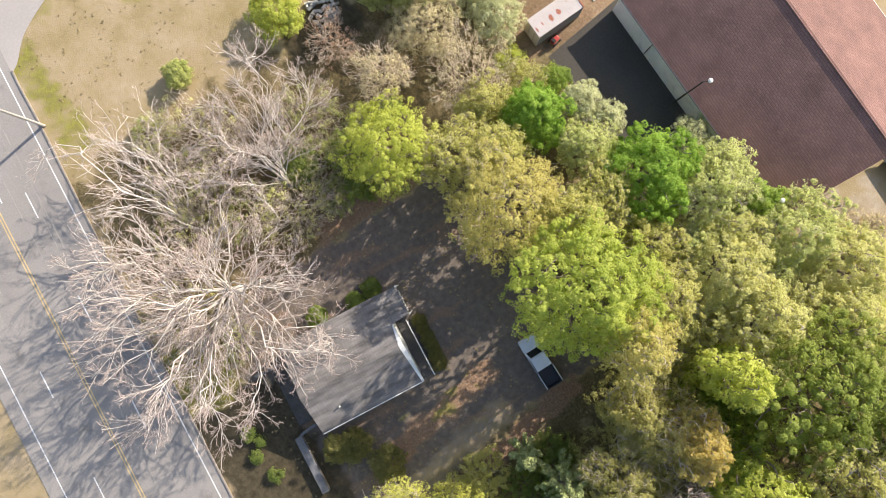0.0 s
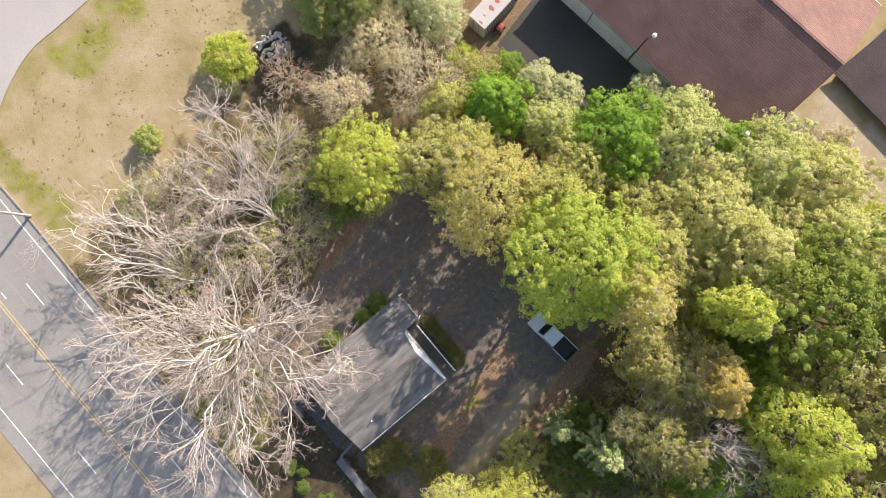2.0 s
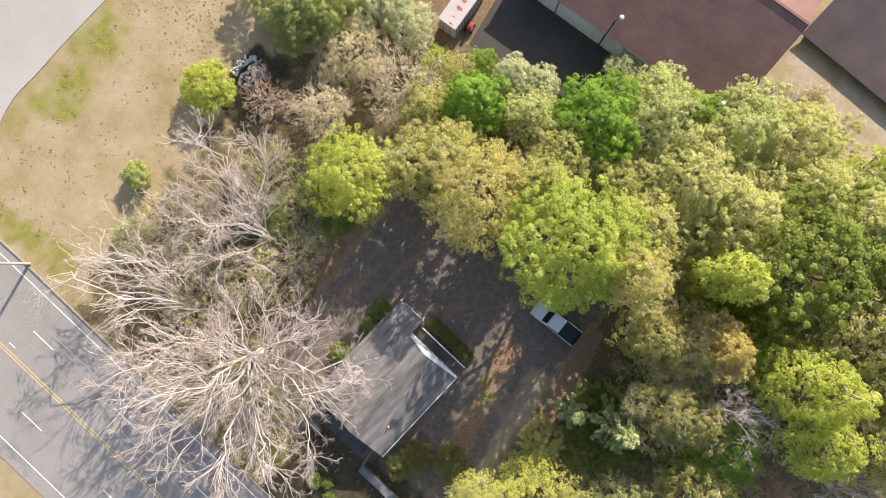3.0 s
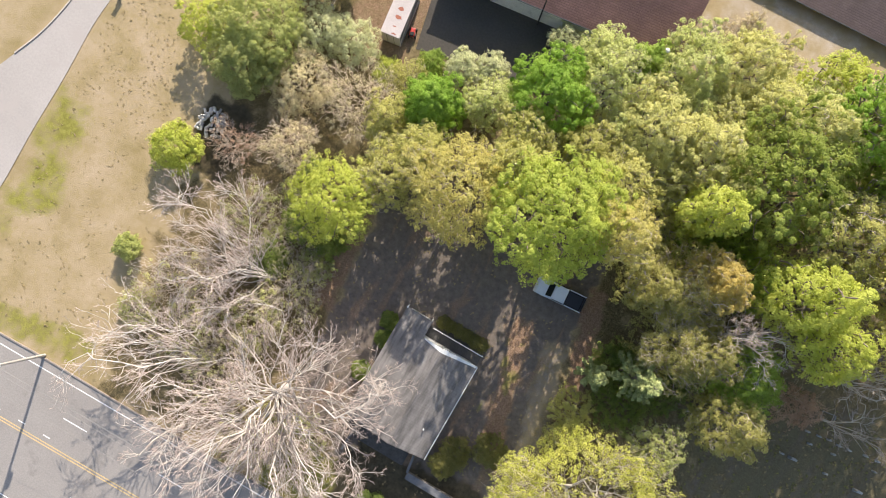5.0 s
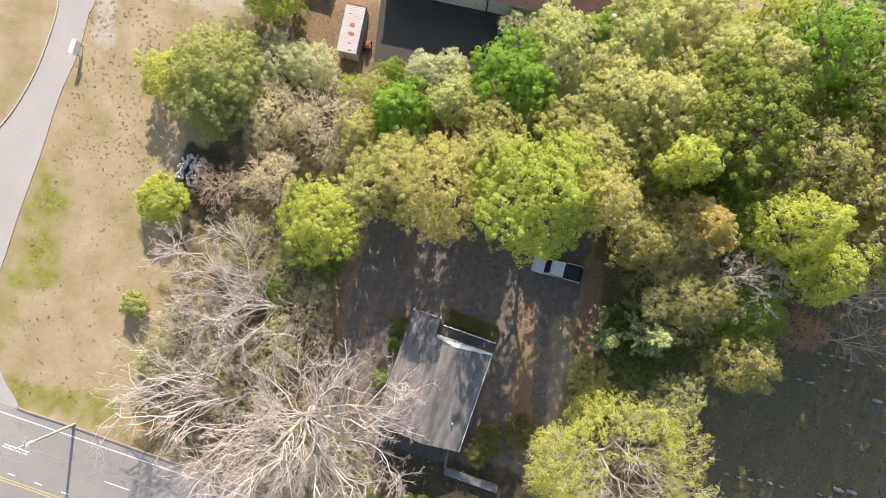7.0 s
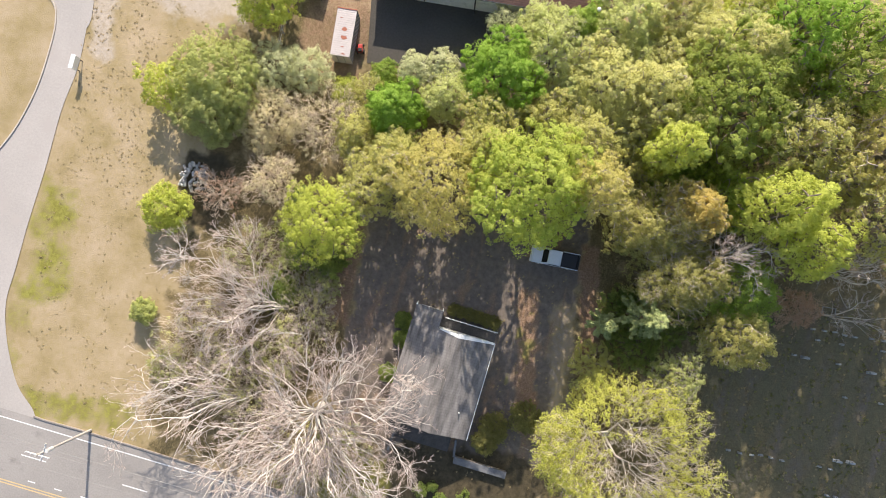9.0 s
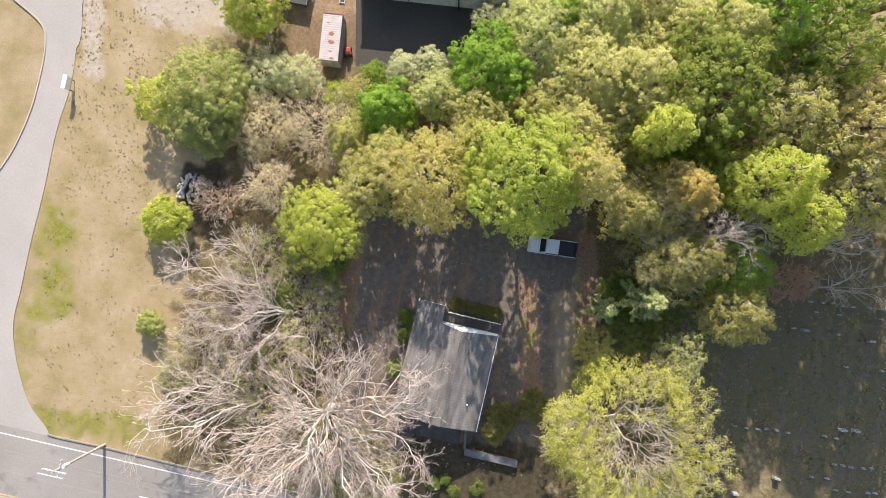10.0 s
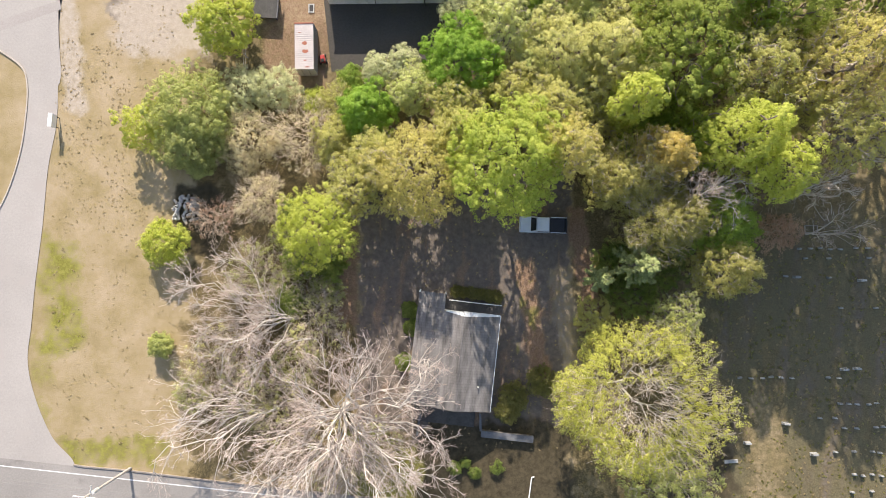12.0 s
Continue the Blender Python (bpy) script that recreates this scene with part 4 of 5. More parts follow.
tree(24.6, 2.6, 4.5, 13.5, "dull", "thin olive-brown tree in the wood", 7000, twigs=TWIG, nodes=700, size=0.115)
tree(38.0, 14.8, 3.6, 16.9, "olive", "olive tree in thin young leaf", 5500, twigs=GREY_TWIG)
tree(31.0, 27.8, 4.0, 20.8, "deep", "deep green tree in the wood", 10000)
tree(35.8, 27.9, 3.6, 19.5, "green", "mid green tree in the wood", 8000)
tree(24.0, 27.3, 4.4, 12, "pale", "pale gold oak in young leaf", 10500, twigs=GREY_TWIG, nodes=500)
tree(15.8, 28.6, 4.8, 11, "palelime", "wide feathery pale lime tree by the hall", 12000, twigs=GREY_TWIG)
tree(21.2, 31.0, 4.8, 11, "pale", "wide pale gold tree by the hall", 11000, twigs=GREY_TWIG)
tree(27.9, 25.7, 3.8, 16.9, "pale", "pale gold oak in young leaf", 9500, twigs=GREY_TWIG)
tree(7.3, 26.6, 3.5, 9.5, "palelime", "open pale lime tree by the hall", 5500, twigs=GREY_TWIG)
tree(11.5, 27.6, 3.0, 9, "green", "mid green tree by the hall", 6000)
tree(28.7, 32.4, 3.3, 13.0, "lime", "lime tree behind the wood", 5000)
# The next two stand out of view, made tall to shade the graveyard.
tree(42.6, 31.4, 5.2, 27, "olive", "unseen olive tree behind the wood, made tall to shade the graveyard", 8000)
tree(50.5, 26.1, 5.4, 26, "gold", "unseen golden-leaved tree behind the wood, made tall to shade the graveyard", 8000)
tree(48.4, 18.2, 4.5, 24.5, "olive", "olive tree at the graveyard's edge", 6000)
tree(48.6, 10.6, 3.8, 20, "olive", "olive tree at the graveyard's edge", 3000, twigs=GREY_TWIG, flat=0.4)

# Mostly hidden by taller crowns; added to close a gap letting sun in.
tree(3.4, 12.6, 3.4, 13, "olive", "olive tree added between the gold and green crowns to block sun", 7000, twigs=GREY_TWIG)
tree(41.7, 10.8, 4.4, 20, "olive", "tall olive tree at the graveyard's edge", 4200, twigs=GREY_TWIG, flat=0.5)
tree(45.6, 12.9, 4.2, 23, "pale", "tall pale gold tree at the graveyard's edge", 4200, twigs=GREY_TWIG, flat=0.5)
# Out of view; set here to cast shade on the graves.
tree(55.0, 12.5, 4.6, 23, "olive", "tall olive tree at the graveyard's edge", 6500, twigs=GREY_TWIG, flat=0.5)
tree(18.4, 14.0, 3.8, 8.5, "olive", "olive tree in the wood", 4200, twigs=GREY_TWIG)
tree(9.0, 16.8, 3.3, 10.5, "olive", "olive tree behind the tall green one", 5000, twigs=GREY_TWIG)
# Added as a screen against sun reaching the yard.
tree(-6.0, 10.4, 3.2, 10, "olive", "olive tree added behind the yard to shade it", 6000, twigs=GREY_TWIG)
tree(-11.0, 12.2, 2.8, 7, "olive", "thin pale tree in the brush", 3500, twigs=TWIG)


def pine(x, y, r, h, label):
    """A pine: whorls of boughs with needle tufts."""
    SEED[0] += 1
    rng = np.random.default_rng(SEED[0])
    t = thing("tree", (x, y, -0.06), label, "tree")
    part("trunk", tubed((0, 0, 0), (0, 0, h), 0.2, 0.03, 8), BARK, t)
    C = []
    for z in np.arange(h * 0.3, h * 0.98, 0.75):
        reach = r * (1 - (z / h) ** 1.6) + 0.3
        for a in np.arange(6) * 1.05 + rng.uniform(0, 6):
            q = reach * rng.uniform(0.7, 1.1)
            end = np.array([q * np.cos(a), q * np.sin(a), z + 0.15 * q])
            part("bough", tubed((0, 0, z - 0.2), end, 0.04, 0.012, 4), BARK, t)
            for f in np.arange(0.4, 1.05, 0.12):
                C.append(np.array([0, 0, z]) * (1 - f) + end * f)
    V, F, tone = leaves(rng, np.array(C), 9000, 0.2, 0.13, 0.4)
    mesh_of("crown", V, F, LEAF["pine"], t, tone)


pine(23.0, -2.0, 3.0, 11, "pale blue-green pine beside the yard")
pine(19.6, -3.6, 1.7, 6, "small pale blue-green pine beside the yard")

# the bare trees towards the road
bare_tree(-9.9, -18.6, 11.8, 14.0, "great bare sycamore with pale limbs reaching over the roof", 30, shift=(0.8, -2.8), seed=3, fall=0.45, limb_r=0.115, base_r=0.36, dense=0.97)
bare_tree(-16.0, -8.3, 10.6, 6.5, "bare pale tree leaning low over the lawn", 17, fan=(132, 226), seed=5, fork=0.2, fall=0.3, limb_r=0.095, base_r=0.26)
bare_tree(-18.4, -18.9, 11.4, 8.5, "bare pale tree reaching over the lawn to the road", 9, fan=(160, 232), seed=8, fork=0.2, fall=0.35, limb_r=0.11, base_r=0.24, dense=0.7)
bare_tree(-18.5, -27.0, 6.0, 8.5, "bare pale tree at the road's edge", 9, seed=11, fall=0.5, limb_r=0.09, base_r=0.2, dense=0.8)
bare_tree(29.3, 5.5, 3.4, 15.0, "bare pale grey tree in the wood", 11, seed=21, fall=0.3, fork=0.4, limb_r=0.07, base_r=0.15)
bare_tree(41.4, 6.1, 3.8, 15.0, "bare grey tree among the graves", 10, seed=23, fall=0.3, fork=0.35, limb_r=0.075, base_r=0.15, dense=0.8)
bare_tree(45.3, 1.8, 2.6, 9.5, "small bare grey tree among the graves", 7, seed=25, fall=0.3, limb_r=0.05, base_r=0.1, dense=0.8)

for x, y, r, h, leaf in ((20.6, 26.0, 3.4, 10, "pale"), (11.6, 15.4, 3.2, 10.5, "olive"), (28.8, 11.2, 3.0, 12, "green"), (34.4, 22.6, 3.2, 15, "green"), (20.0, 6.8, 3.2, 13.5, "dull"), (12.2, 23.6, 3.0, 9, "palelime"), (27.4, 3.2, 3.0, 12.5, "dull"), (39.8, 20.6, 3.2, 17, "olive"), (17.4, 17.6, 3.2, 10.5, "pale"), (23.4, 18.2, 3.0, 13, "pale"), (11.0, 20.2, 3.0, 9.5, "palelime"), (17.2, 24.8, 3.2, 9.5, "palelime"), (28.0, 29.4, 3.2, 12, "palelime"), (33.0, 30.6, 3.4, 15, "palelime")):
    tree(x, y, r, h, leaf, "young tree in thin leaf among the wood", 4200, twigs=GREY_TWIG, nodes=260)

# brush and shrubs
for x, y, r, h in ((-14.8, 12.7, 4.6, 6), (-19.4, 5.7, 3.6, 5), (-13.0, -9.2, 3.9, 4), (-24.5, -13.4, 5.0, 4), (-17.5, -19.0, 4.2, 4), (-11.0, -24.0, 4.5, 4)):
    shrub(x, y, r, h, "bud" if y > 0 else "pale", "tangle of tan brush in thin leaf", 1500 if y > 0 else 1000, PINK_TWIG if y > 0 else TWIG, PINK_TWIG if y > 0 else TWIG, 1000, tip=0.016)
for x, y, r, h in ((-20.6, -2.7, 3.9, 5), (-21.4, -17.0, 4.6, 4), (-15.6, -13.1, 3.9, 4), (-15.8, -3.5, 2.8, 3), (-12.2, -5.0, 2.2, 2.5), (-28.0, -17.0, 2.6, 3), (-6.5, -22.5, 3.2, 3), (-16.5, 1.5, 2.6, 3)):
    shrub(x, y, r, h * 0.8, "muted", "dull green undergrowth shrub among bare brush", 1300, TWIG, TWIG, 700, tip=0.015)
for x, y, r, h in ((-14.6, -1.2, 2.6, 3.2), (-17.0, -6.5, 2.2, 2.4), (-11.5, -1.8, 2.0, 2.6), (-16.6, 4.2, 1.6, 2.6), (-3.0, -13.5, 1.0, 1.5), (-2.4, -7.3, 1.0, 1.1), (-2.2, -9.4, 0.9, 1.0)):
    shrub(x, y, r, h, "ivy", "dark ivy-green shrub under bare trees", 3000)
shrub(-27.7, 15.8, 5.2, 8, "sage", "broad pale green bush at the lawn's edge", 15000, size=0.13, nodes=600)
shrub(-27.6, 11.8, 3.9, 6.5, "muted", "broad dull green bush at the lawn's edge", 10500, size=0.13, nodes=450)
shrub(-33.0, 14.1, 3.5, 5.5, "lime", "bright lime bush at the lawn's edge", 6500)
tree(-23.7, 25.8, 3.9, 8, "lime", "lime-green tree beside the shed", 9000)
shrub(-17.8, 18.6, 2.9, 5, "grey", "grey-green bush beside the container", 4500)
shrub(-21.5, 18.4, 3.3, 5, "grey", "grey-green bush in the brush", 5500)
shrub(-21.4, 12.2, 4.0, 5, "bud", "pinkish leafless brush in bud", 5000, PINK_TWIG, PINK_TWIG, 800)
shrub(40.0, 1.8, 2.7, 6, "red", "reddish brush in bud beside the graves", 2200, PINK_TWIG, PINK_TWIG, 300)
shrub(-31.2, 0.6, 3.0, 4.0, "lime", "round lime bush on the lawn", 8000, nodes=300)
shrub(-25.6, 3.6, 2.9, 3.5, "red", "grey and pink twiggy brush", 700, PINK_TWIG, PINK_TWIG, 700)
shrub(-31.8, -11.4, 1.5, 2.3, "sage", "pale green bush on the lawn", 3500)
shrub(13.2, -15.6, 2.2, 2.6, "khaki", "dull olive shrub beside the driveway", 3300)
shrub(9.8, -17.6, 1.9, 2.0, "khaki", "dull olive shrub beside the house", 2600)
shrub(9.2, -19.2, 1.5, 1.8, "khaki", "dull olive shrub beside the house", 2000)
shrub(19.2, -8.0, 2.6, 4, "olive", "open olive shrub beside the driveway", 2600, twigs=GREY_TWIG)
shrub(19.8, -11.3, 2.2, 3, "olive", "open olive shrub beside the driveway", 1800, twigs=GREY_TWIG)
shrub(21.8, -1.4, 2.6, 3.5, "ivy", "dark green undergrowth in the wood", 3800)
shrub(24.0, -5.5, 3.4, 3.5, "ivy", "dark green undergrowth in the wood", 4500)
shrub(27.0, -2.0, 3.4, 3.5, "ivy", "dark green undergrowth in the wood", 4500)
shrub(21.5, 9.5, 3.4, 4, "olive", "olive undergrowth in the wood", 4000)
shrub(23.6, 13.0, 3.0, 8, "green", "mid green undergrowth in the wood", 5000)
shrub(27.4, 14.6, 3.2, 9, "green", "mid green undergrowth in the wood", 5500)
shrub(29.0, 13.8, 3.6, 5, "ivy", "dark green undergrowth in the wood", 5000)
shrub(-8.0, 11.5, 3.0, 4, "olive", "olive undergrowth in the wood", 2200, TWIG, TWIG, 350)
shrub(-11.0, 17.5, 2.4, 3.2, "olive", "olive undergrowth in the wood", 2200, TWIG, TWIG, 300)
shrub(-9.5, 20.5, 1.6, 2.0, "green", "small green bush at the court's corner", 2500)
shrub(-13.6, 17.6, 1.8, 2.6, "lime", "small lime bush in the brush", 2500)
shrub(2.9, 28.3, 2.1, 3.8, "grey", "white-grey blossoming bush by the hall", 2500, twigs=GREY_TWIG)
for x, y, r in ((20.0, 37.0, 2.4), (23.0, 35.4, 2.2), (25.5, 37.6, 2.0), (21.5, 39.6, 1.6)):
    shrub(x, y, r, 0.9, "bud", "heap of pale cut brush on dry ground", 500, TWIG, TWIG, 220)
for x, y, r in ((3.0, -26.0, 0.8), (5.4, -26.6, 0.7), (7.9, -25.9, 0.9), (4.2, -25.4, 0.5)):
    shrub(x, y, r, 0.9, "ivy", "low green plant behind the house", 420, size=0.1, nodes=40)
for k in range(6):
    shrub(3.2 + k * 0.95, -5.1 - k * 0.13, 0.75, 0.8, "khaki", "low olive hedge plant along the porch", 700, size=0.09, nodes=50)


# ---- roadside ----
def utility_pole(x, y, h):
    p = thing("utility_pole", (x, y, -0.05), "weathered wooden utility pole with white crossarms", "pole")
    part("post", tubed((0, 0, 0), (0.15, 0.1, h), 0.17, 0.12, 10), POLE_WOOD, p)
    for z, half, a in ((h - 0.35, 1.25, -6), (h - 1.2, 0.9, 84)):
        c, s = math.cos(radians(a)), math.sin(radians(a))
        arm = part("crossarm", tubed((0.15 - half * c, 0.1 - half * s, z), (0.15 + half * c, 0.1 + half * s, z), 0.07, 0.07, 6), PALE_METAL, p, "whitish crossarm")
        for k in (-1, -0.5, 0.5, 1):
            part("insulator", tubed((0.15 + k * half * 0.95 * c, 0.1 + k * half * 0.95 * s, z + 0.05), (0.15 + k * half * 0.95 * c, 0.1 + k * half * 0.95 * s, z + 0.24), 0.06, 0.04, 6), PALE_METAL, arm)
    part("transformer", tubed((0.4, 0.25, h - 2.1), (0.4, 0.25, h - 1.2), 0.22, 0.22, 12), PALE_METAL, p, "grey transformer drum")
    return p


utility_pole(-35.6, -26.15, 9.3)
utility_pole(-90.0, -20.3, 9.3)
utility_pole(22.0, -33.0, 9.3)


def wire(a, b, sag, label):
    bm = bmesh.new()
    pts = [Vector(a).lerp(Vector(b), i / 24) - Vector((0, 0, sag * 4 * (i / 24) * (1 - i / 24))) for i in range(25)]
    for p, q in zip(pts, pts[1:]):
        tube(bm, p, q, 0.009, 0.009, 4)
    tagged(part("cable", bm, CABLE), label, "cable", "overhead cables")


for dx, dz in ((-1.1, -0.1), (0.6, -0.1), (1.1, -0.1), (0.1, -1.9)):
    for x2, y2 in ((-90.0, -20.3), (22.0, -33.0)):
        wire((-35.45 + dx * 0.2, -26.05 + dx * 0.9, 9.3 + dz), (x2 + dx * 0.2, y2 + 0.1 + dx * 0.9, 9.3 + dz), 0.7, "thin dark overhead cable along the road")


def sign_board(x, y):
    s = thing("sign_board", (x, y, -0.06), "white blank roadside board on two posts", "sign", turn=-4)
    for v in (-0.6, 0.6):
        part("post", boxed((-0.04, v - 0.04, 0), (0.04, v + 0.04, 1.6)), DARK_METAL, s)
    part("board", boxed((-0.06, -0.78, 0.55), (-0.045, 0.78, 1.65)), TRIM, s)
    part("board", boxed((0.045, -0.78, 0.55), (0.06, 0.78, 1.65)), TRIM, s)
    part("top_cap", boxed((-0.26, -0.82, 1.655), (0.26, 0.82, 1.7), 0.01), TRIM, s)


sign_board(-45.0, 15.2)


def lamp_post(x, y, h, label):
    p = thing("lamp_post", (x, y, -0.02), label, "lamp")
    part("post", tubed((0, 0, 0), (0, 0, h), 0.08, 0.06, 8), DARK_METAL, p)
    part("arm", tubed((0, 0, h - 0.1), (0.3, 0.5, h + 0.1), 0.04, 0.04, 6), DARK_METAL, p)
    bm = bmesh.new()
    bmesh.ops.create_uvsphere(bm, u_segments=12, v_segments=8, radius=0.24)
    bmesh.ops.transform(bm, matrix=Matrix.Translation((0.3, 0.5, h + 0.12)) @ Matrix.Diagonal((1, 1, 0.7, 1)), verts=bm.verts)
    part("lamp_head", bm, TRIM, p, "white lamp head")


lamp_post(-0.65, 29.55, 7.0, "dark lamp post with a white head beside the hall")
lamp_post(12.0, 28.3, 7.6, "lamp post with a white head among the trees")


# ---- things in the yard ----
def pickup(x, y, turn):
    """A pickup with a white cab, front to -x, and a black open bed."""
    t = thing("pickup_truck", (x, y, -0.02), "white pickup truck with a black open bed parked under trees", "truck", turn=turn)
    prof = [(-2.72, 0.45), (-2.74, 0.8), (-2.6, 1.0), (-1.5, 1.1), (-0.85, 1.72), (0.55, 1.76), (0.72, 1.1), (0.72, 0.45)]
    bm = bmesh.new()
    rows = []
    for v, inset in ((-0.96, 0.0), (0.96, 0.0)):
        rows.append([bm.verts.new((px, v * (0.82 if pz > 1.3 else 1.0), pz)) for px, pz in prof])
    bm.faces.new(rows[0]), bm.faces.new(rows[1][::-1])
    for i in range(len(prof)):
        j = (i + 1) % len(prof)
        bm.faces.new((rows[0][i], rows[1][i], rows[1][j], rows[0][j]))
    bmesh.ops.recalc_face_normals(bm, faces=bm.faces)
    bmesh.ops.bevel(bm, geom=list(bm.edges), offset=0.06, segments=2, affect="EDGES")
    part("cab", bm, CAR_WHITE, t, "white cab and bonnet")
    bm = bmesh.new()
    q = [bm.verts.new(c) for c in ((-1.47, -0.8, 1.16), (-1.47, 0.8, 1.16), (-0.93, 0.7, 1.71), (-0.93, -0.7, 1.71))]
    bm.faces.new(q)
    bmesh.ops.solidify(bm, geom=bm.faces[:], thickness=0.03)
    bmesh.ops.translate(bm, vec=(-0.04, 0, 0.03), verts=bm.verts)
    part("windscreen", bm, GLASS_DARK, t)
    for s in (-1, 1):
        part("side_window", boxed((-0.75, s * 0.885 - 0.03, 1.18), (0.45, s * 0.885 + 0.03, 1.6), 0.02), GLASS_DARK, t)
        part("mirror", boxed((-1.2, s * 1.08 - 0.1, 1.1), (-1.08, s * 1.08 + 0.1, 1.28), 0.03), CAR_BLACK, t)
        part("bed_side", boxed((0.76, s * 0.9 - 0.06, 0.5), (2.75, s * 0.9 + 0.06, 1.15), 0.03), CAR_BLACK, t, "black bed side")
        part("bed_rail", boxed((0.8, s * 0.9 - 0.045, 1.15), (2.72, s * 0.9 + 0.045, 1.19), 0.01), CAR_WHITE, t, "pale bed rail")
        part("headlight", boxed((-2.76, s * 0.72 - 0.16, 0.72), (-2.66, s * 0.72 + 0.16, 0.9), 0.03), PALE_METAL, t)
        part("tail_light", boxed((2.72, s * 0.86 - 0.06, 0.75), (2.79, s * 0.86 + 0.06, 1.05), 0.01), RED_PAINT, t)
        for wx in (-1.8, 1.75):
            w = part("wheel", tubed((wx, s * 0.98, 0.37), (wx, s * 0.74, 0.37), 0.37, 0.37, 20), BLACK, t)
            part("rim", tubed((wx, s * 1.0, 0.37), (wx, s * 0.96, 0.37), 0.22, 0.22, 14), PALE_METAL, w)
    part("bed_floor", boxed((0.74, -0.84, 0.55), (2.7, 0.84, 0.66)), CAR_BLACK, t)
    part("tailgate", boxed((2.66, -0.86, 0.55), (2.76, 0.86, 1.13), 0.02), CAR_BLACK, t)
    part("front_bumper", boxed((-2.82, -0.92, 0.42), (-2.7, 0.92, 0.66), 0.04), PALE_METAL, t)
    part("rear_bumper", boxed((2.74, -0.9, 0.42), (2.86, 0.9, 0.6), 0.04), PALE_METAL, t)


pickup(13.50, 2.79, -2.0)


def container(x, y):
    c = thing("shipping_container", (x, y, 0.0), "white ribbed storage container with rust patches on its roof", "container", turn=1.0)
    w, l, h = 1.1, 2.75, 2.5
    part("body", boxed((-w, -l, 0.12), (w, l, h), 0.02), CONTAINER_WHITE, c)
    for k in range(22):
        y0 = -l + 0.12 + k * 0.25
        part("roof_rib", boxed((-w + 0.06, y0, h), (w - 0.06, y0 + 0.13, h + 0.016), 0.006), CONTAINER_WHITE, c)
    for s in (-1, 1):
        for k in range(18):
            y0 = -l + 0.15 + k * 0.3
            part("side_rib", boxed((s * (w + 0.015) - 0.015, y0, 0.2), (s * (w + 0.015) + 0.015, y0 + 0.14, h - 0.08)), CAP, c)
    part("end_frame", boxed((-w - 0.02, l - 0.12, h - 0.02), (w + 0.02, l + 0.02, h + 0.06), 0.01), RUST, c, "rusty end frame")
    part("door_bar", tubed((-0.4, -l - 0.04, 0.3), (-0.4, -l - 0.04, 2.3), 0.02, 0.02), DARK_METAL, c)
    part("door_bar", tubed((0.4, -l - 0.04, 0.3), (0.4, -l - 0.04, 2.3), 0.02, 0.02), DARK_METAL, c)
    rng = random.Random(4)
    for cx, cy, rx, ry in ((0.05, 0.35, 0.4, 0.26), (0.12, -0.65, 0.42, 0.26), (0.1, -1.7, 0.25, 0.08), (0.35, -2.5, 0.35, 0.12), (-0.5, 1.6, 0.2, 0.05)):
        pts = [(cx + rx * math.cos(a * 0.45) * rng.uniform(0.55, 1.15), cy + ry * math.sin(a * 0.45) * rng.uniform(0.5, 1.15), h + 0.022) for a in range(14)]
        part("rust_patch", prism(pts, 0.004), RUST, c, "flaking red rust")
    for x in (-w + 0.15, w - 0.15):
        for y2 in (-l + 0.2, l - 0.2):
            part("foot", boxed((x - 0.12, y2 - 0.15, -0.08), (x + 0.12, y2 + 0.15, 0.13)), DARK_METAL, c)


container(-14.75, 23.7)


def barrow(x, y):
    b = thing("garden_tractor", (x, y, -0.05), "small red garden tractor beside the container", "tractor", turn=10)
    part("body", boxed((-0.28, -0.55, 0.3), (0.28, 0.35, 0.75), 0.08), RED_PAINT, b)
    part("seat", boxed((-0.22, -0.6, 0.75), (0.22, -0.2, 0.95), 0.06), BLACK, b)
    for s in (-1, 1):
        part("wheel", tubed((s * 0.3, -0.4, 0.25), (s * 0.45, -0.4, 0.25), 0.28, 0.28, 14), BLACK, b)
        part("wheel", tubed((s * 0.3, 0.35, 0.18), (s * 0.42, 0.35, 0.18), 0.19, 0.19, 12), BLACK, b)


barrow(-13.0, 23.0)


def shed(x, y):
    s = thing("shed", (x, y, -0.06), "low black lean-to shed with a pale edge", "shed", turn=-4)
    part("wall", boxed((-1.7, 1.4, 0), (1.5, 1.5, 1.25)), DARK_METAL, s)
    part("wall", boxed((-1.7, -1.5, 0), (-1.6, 1.4, 1.05)), DARK_METAL, s)
    part("wall", boxed((1.4, -1.5, 0), (1.5, 1.4, 1.05)), DARK_METAL, s)
    part("roof", prism([(-1.9, -1.7, 1.15), (1.7, -1.7, 1.15), (1.7, 1.8, 1.45), (-1.9, 1.8, 1.45)], 0.1), DECK, s)
    part("roof_edge", boxed((1.70, -1.7, 1.05), (1.80, 1.8, 1.3)), CAP, s, "pale roof edge")


shed(-20.0, 29.4)


def fence(x, y, n):
    f = thing("fence", (x, y, -0.06), "short run of weathered fence posts and rails", "fence", turn=88)
    for k in range(n):
        part("post", boxed((k * 1.3 - 0.06, -0.06, 0), (k * 1.3 + 0.06, 0.06, 1.4)), POLE_WOOD, f)
    for z in (0.5, 1.1):
        part("rail", boxed((0, 0.06, z), ((n - 1) * 1.3, 0.1, z + 0.12)), POLE_WOOD, f)


fence(-22.3, 20.6, 5)


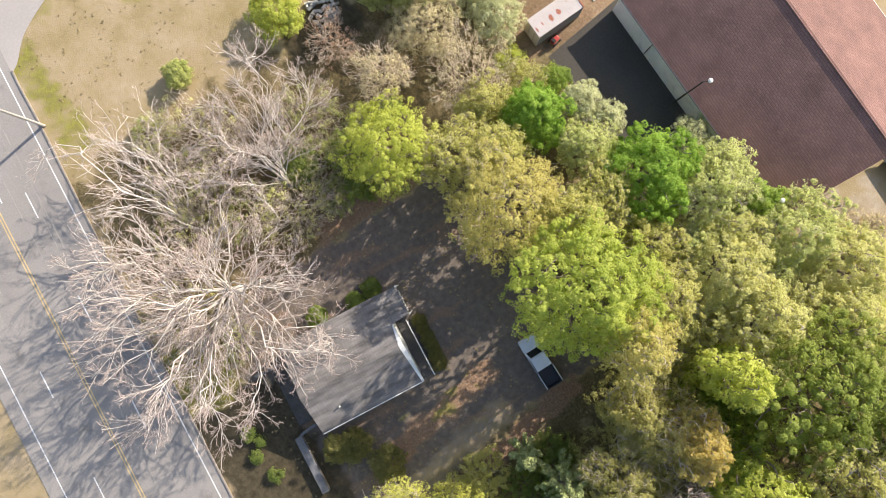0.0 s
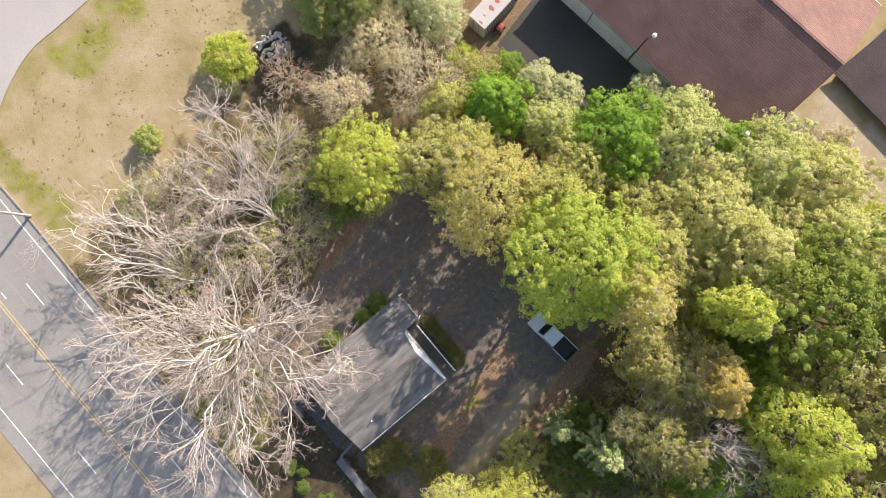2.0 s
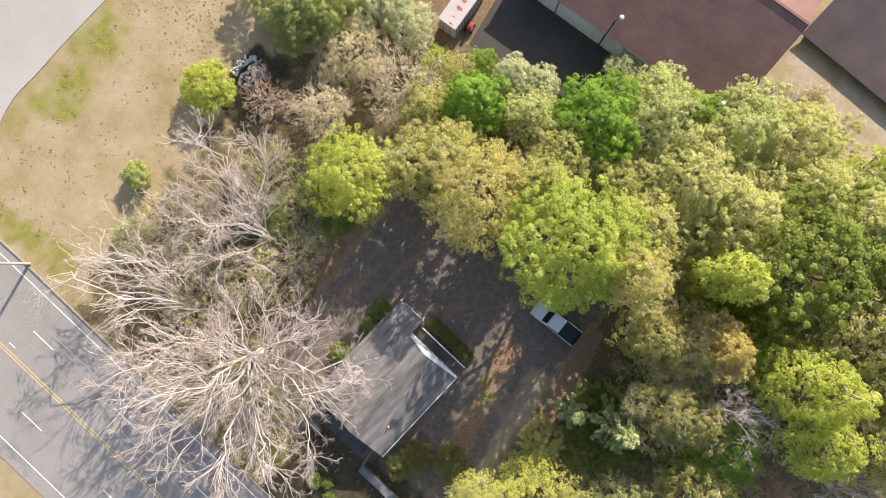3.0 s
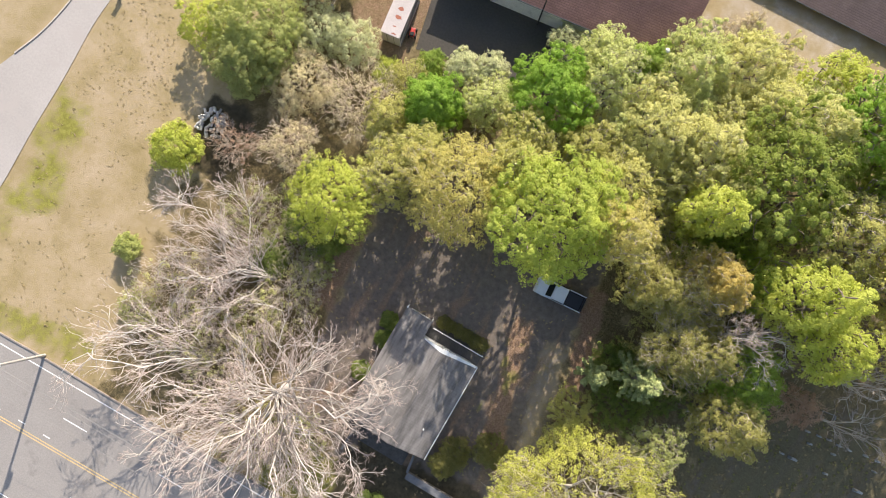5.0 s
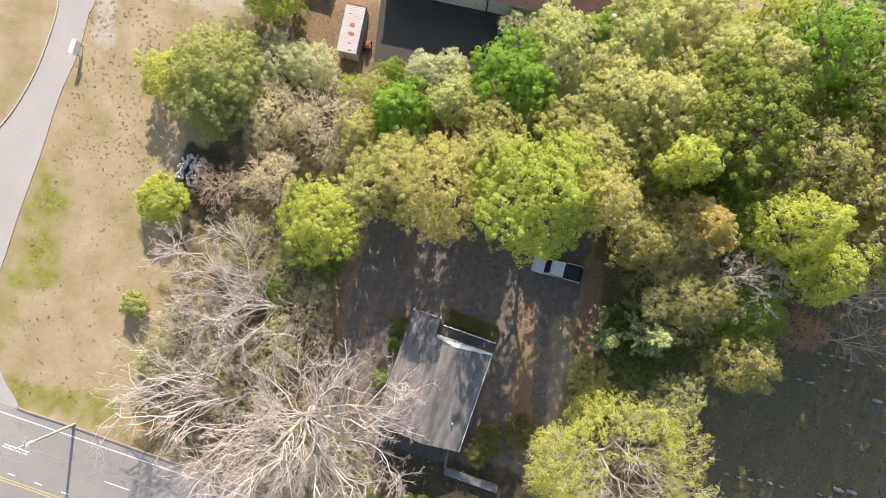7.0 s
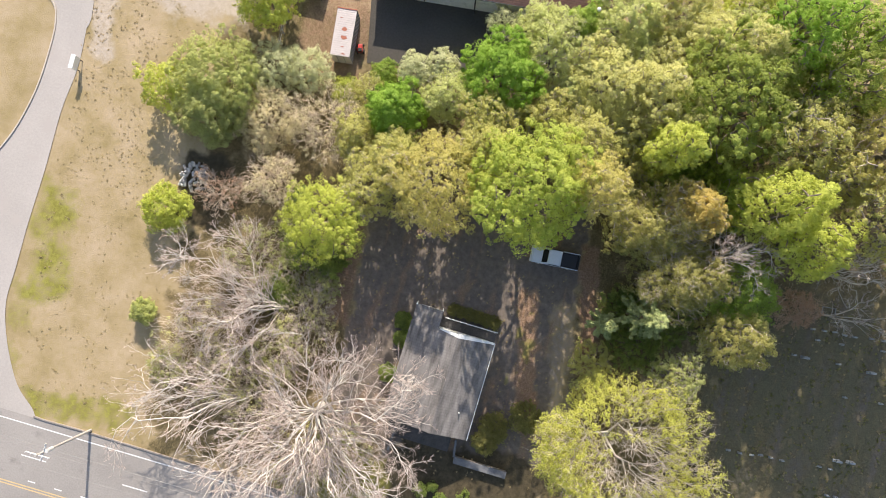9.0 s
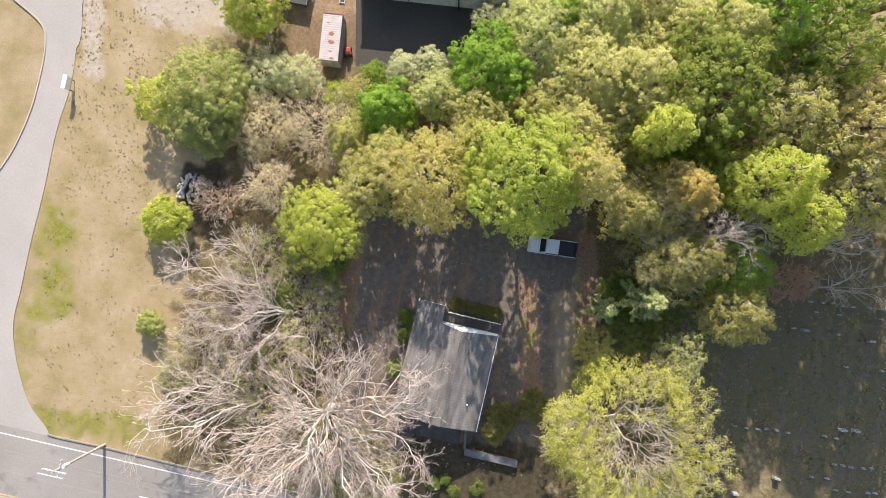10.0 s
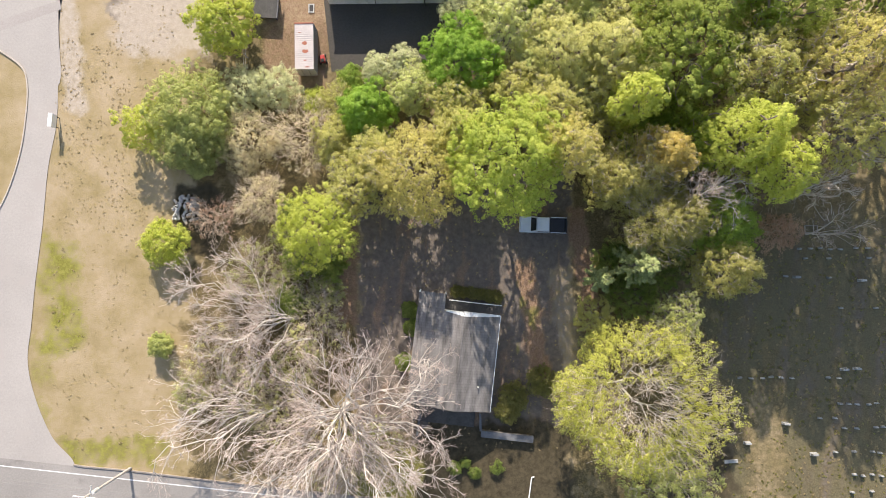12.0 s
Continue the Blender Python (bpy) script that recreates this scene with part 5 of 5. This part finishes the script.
def hatch(x, y):
    h = thing("ground_hatch", (x, y, -0.06), "pale concrete frame round a dark hatch", "hatch")
    for lo, hi in (((-0.36, -0.55, 0), (-0.22, 0.55, 0.12)), ((0.22, -0.55, 0), (0.36, 0.55, 0.12)), ((-0.22, -0.55, 0), (0.22, -0.38, 0.12)), ((-0.22, 0.38, 0), (0.22, 0.55, 0.12))):
        part("frame", boxed(lo, hi, 0.01), GRANITE, h)
    part("lid", boxed((-0.22, -0.38, 0), (0.22, 0.38, 0.08)), DARK_METAL, h)


hatch(-14.5, 29.3)

pipe = thing("white_pipe", (12.1, -27.2, 0.0), "white plastic pipe lying on bare soil", "pipe", turn=-98)
part("tube", tubed((0, 0, 0.02), (2.6, 0, 0.02), 0.08, 0.08, 10), TRIM, pipe)
part("elbow", tubed((0, 0, 0.02), (-0.1, 0.3, 0.02), 0.08, 0.08, 10), TRIM, pipe)

# cut logs lying in a heap
rng = random.Random(12)
log_mesh = None
for k in range(62):
    a, q = rng.uniform(0, 6.28), 1.75 * math.sqrt(rng.random())
    z = 0.12 + 0.5 * max(0, 1 - q / 1.7) * rng.random()
    m = pose(-29.4 + q * math.cos(a), 4.6 + q * math.sin(a), z, rng.uniform(-15, 15), 90 + rng.uniform(-20, 20), rng.uniform(0, 180))
    if log_mesh is None:
        ob = part("log", tubed((0, 0, -0.28), (0, 0, 0.28), 0.15, 0.13, 9), LOG)
        log_mesh = tagged(ob, "short cut grey log in a heap on the lawn", "log", "heap of cut logs")
        ob.matrix_basis = m
    else:
        copy_thing(log_mesh, m)


def headstone(name, w, t, h, label):
    g = thing(name, (0, 0, -0.06), label, "gravestone", "gravestones")
    part("plinth", boxed((-w / 2 - 0.06, -t / 2 - 0.05, 0), (w / 2 + 0.06, t / 2 + 0.05, 0.16), 0.015), GRANITE, g)
    part("slab", boxed((-w / 2, -t / 2, 0.16), (w / 2, t / 2, h), 0.04), GRANITE, g)
    return g


SMALL = headstone("gravestone", 0.38, 0.13, 0.4, "small pale granite gravestone in shaded grass")
LARGE = headstone("gravestone", 0.7, 0.24, 0.65, "broad pale granite gravestone in shaded grass")
SMALL.matrix_basis, LARGE.matrix_basis = pose(44.4, 0.0, -0.06), pose(43.9, -3.4, -0.06)
ROWS_OF_GRAVES = {0.0: (45.7, 46.9, 48.1, 49.3, 51.2, 52.6), -1.1: (45.1, 47.9, 52.7), -3.4: (42.7, 47.9), -7.1: (49.2, 53.4), -15.4: (37.0, 38.3, 39.7, 40.7, 41.9, 43.2, 47.5, 48.8),
                  -18.5: (48.9, 49.9, 50.9, 52.3, 53.2), -20.2: (46.4, 48.2), -21.3: (49.3, 50.8, 53.1, 53.9), -24.2: (48.2, 50.4, 52.6, 53.5), -26.9: (50.4, 51.4, 52.5, 53.6), -28.8: (50.1, 52.4)}
for y, xs in ROWS_OF_GRAVES.items():
    for x in xs:
        copy_thing(SMALL, pose(x, y + 0.1 * math.sin(9 * x), -0.06, 0, 2 * math.sin(11 * x), 6 * math.sin(7 * x)))
for x, y in ((51.7, -3.8), (49.4, -14.4), (50.9, -14.3), (42.3, -20.8), (37.7, -23.1), (45.6, -24.4)):
    copy_thing(LARGE, pose(x, y, -0.06, 0, 0, 4 * math.sin(5 * x)))
flat = thing("grave_slab", (35.8, -25.3, -0.06), "flat pale granite slab lying in shaded grass", "gravestone", "gravestones", turn=4)
part("slab", boxed((-0.8, -0.2, 0), (0.8, 0.2, 0.14), 0.03), GRANITE, flat)
plot = thing("grave_plot", (45.9, 2.35, -0.06), "grave plot edged with thin pale stone", "grave")
for lo, hi in (((-0.8, -0.45, 0), (0.8, -0.37, 0.12)), ((-0.8, 0.37, 0), (0.8, 0.45, 0.12)), ((-0.8, -0.37, 0), (-0.72, 0.37, 0.12)), ((0.72, -0.37, 0), (0.8, 0.37, 0.12))):
    part("edging", boxed(lo, hi, 0.01), GRANITE, plot)


# ---- grass tufts on the lawn ----
def tufts(name, label, count, x0, x1, y0, y1, leaf, size, seed):
    rng = np.random.default_rng(seed)
    n = count // 9
    c = np.stack([rng.uniform(x0, x1, n), rng.uniform(y0, y1, n), np.full(n, 0.02)], 1)
    c = c[wave(c[:, 0], c[:, 1], 5, seed) > -0.1]
    V, F, tone = leaves(rng, c, count, 0.13, size, 0.3)
    V[:, 2] = np.abs(V[:, 2]) * 0.5 - 0.05
    tagged(mesh_of(name, V, F, LEAF[leaf], None, tone), label, "grass", kind="stuff")


tufts("grass_tufts", "dull dry grass tufts on the tan lawn", 9000, -45.5, -29.5, -25, 30, "dry", 0.048, 21)
tufts("grass_tufts", "dark dry grass tufts on the upper lawn", 5500, -45.0, -34.0, 2, 26, "dry", 0.04, 24)
tufts("grass_tufts", "olive grass tufts in the graveyard", 14000, 34, 58, -32, 4, "khaki", 0.07, 22)
tufts("fallen_leaves", "tan fallen leaves over the graveyard", 9000, 33, 58, -32, 4, "dry", 0.075, 26)
tufts("fallen_leaves", "brown fallen leaves over the yard and wood floor", 16000, -14, 34, -24, 12, "dry", 0.05, 23)
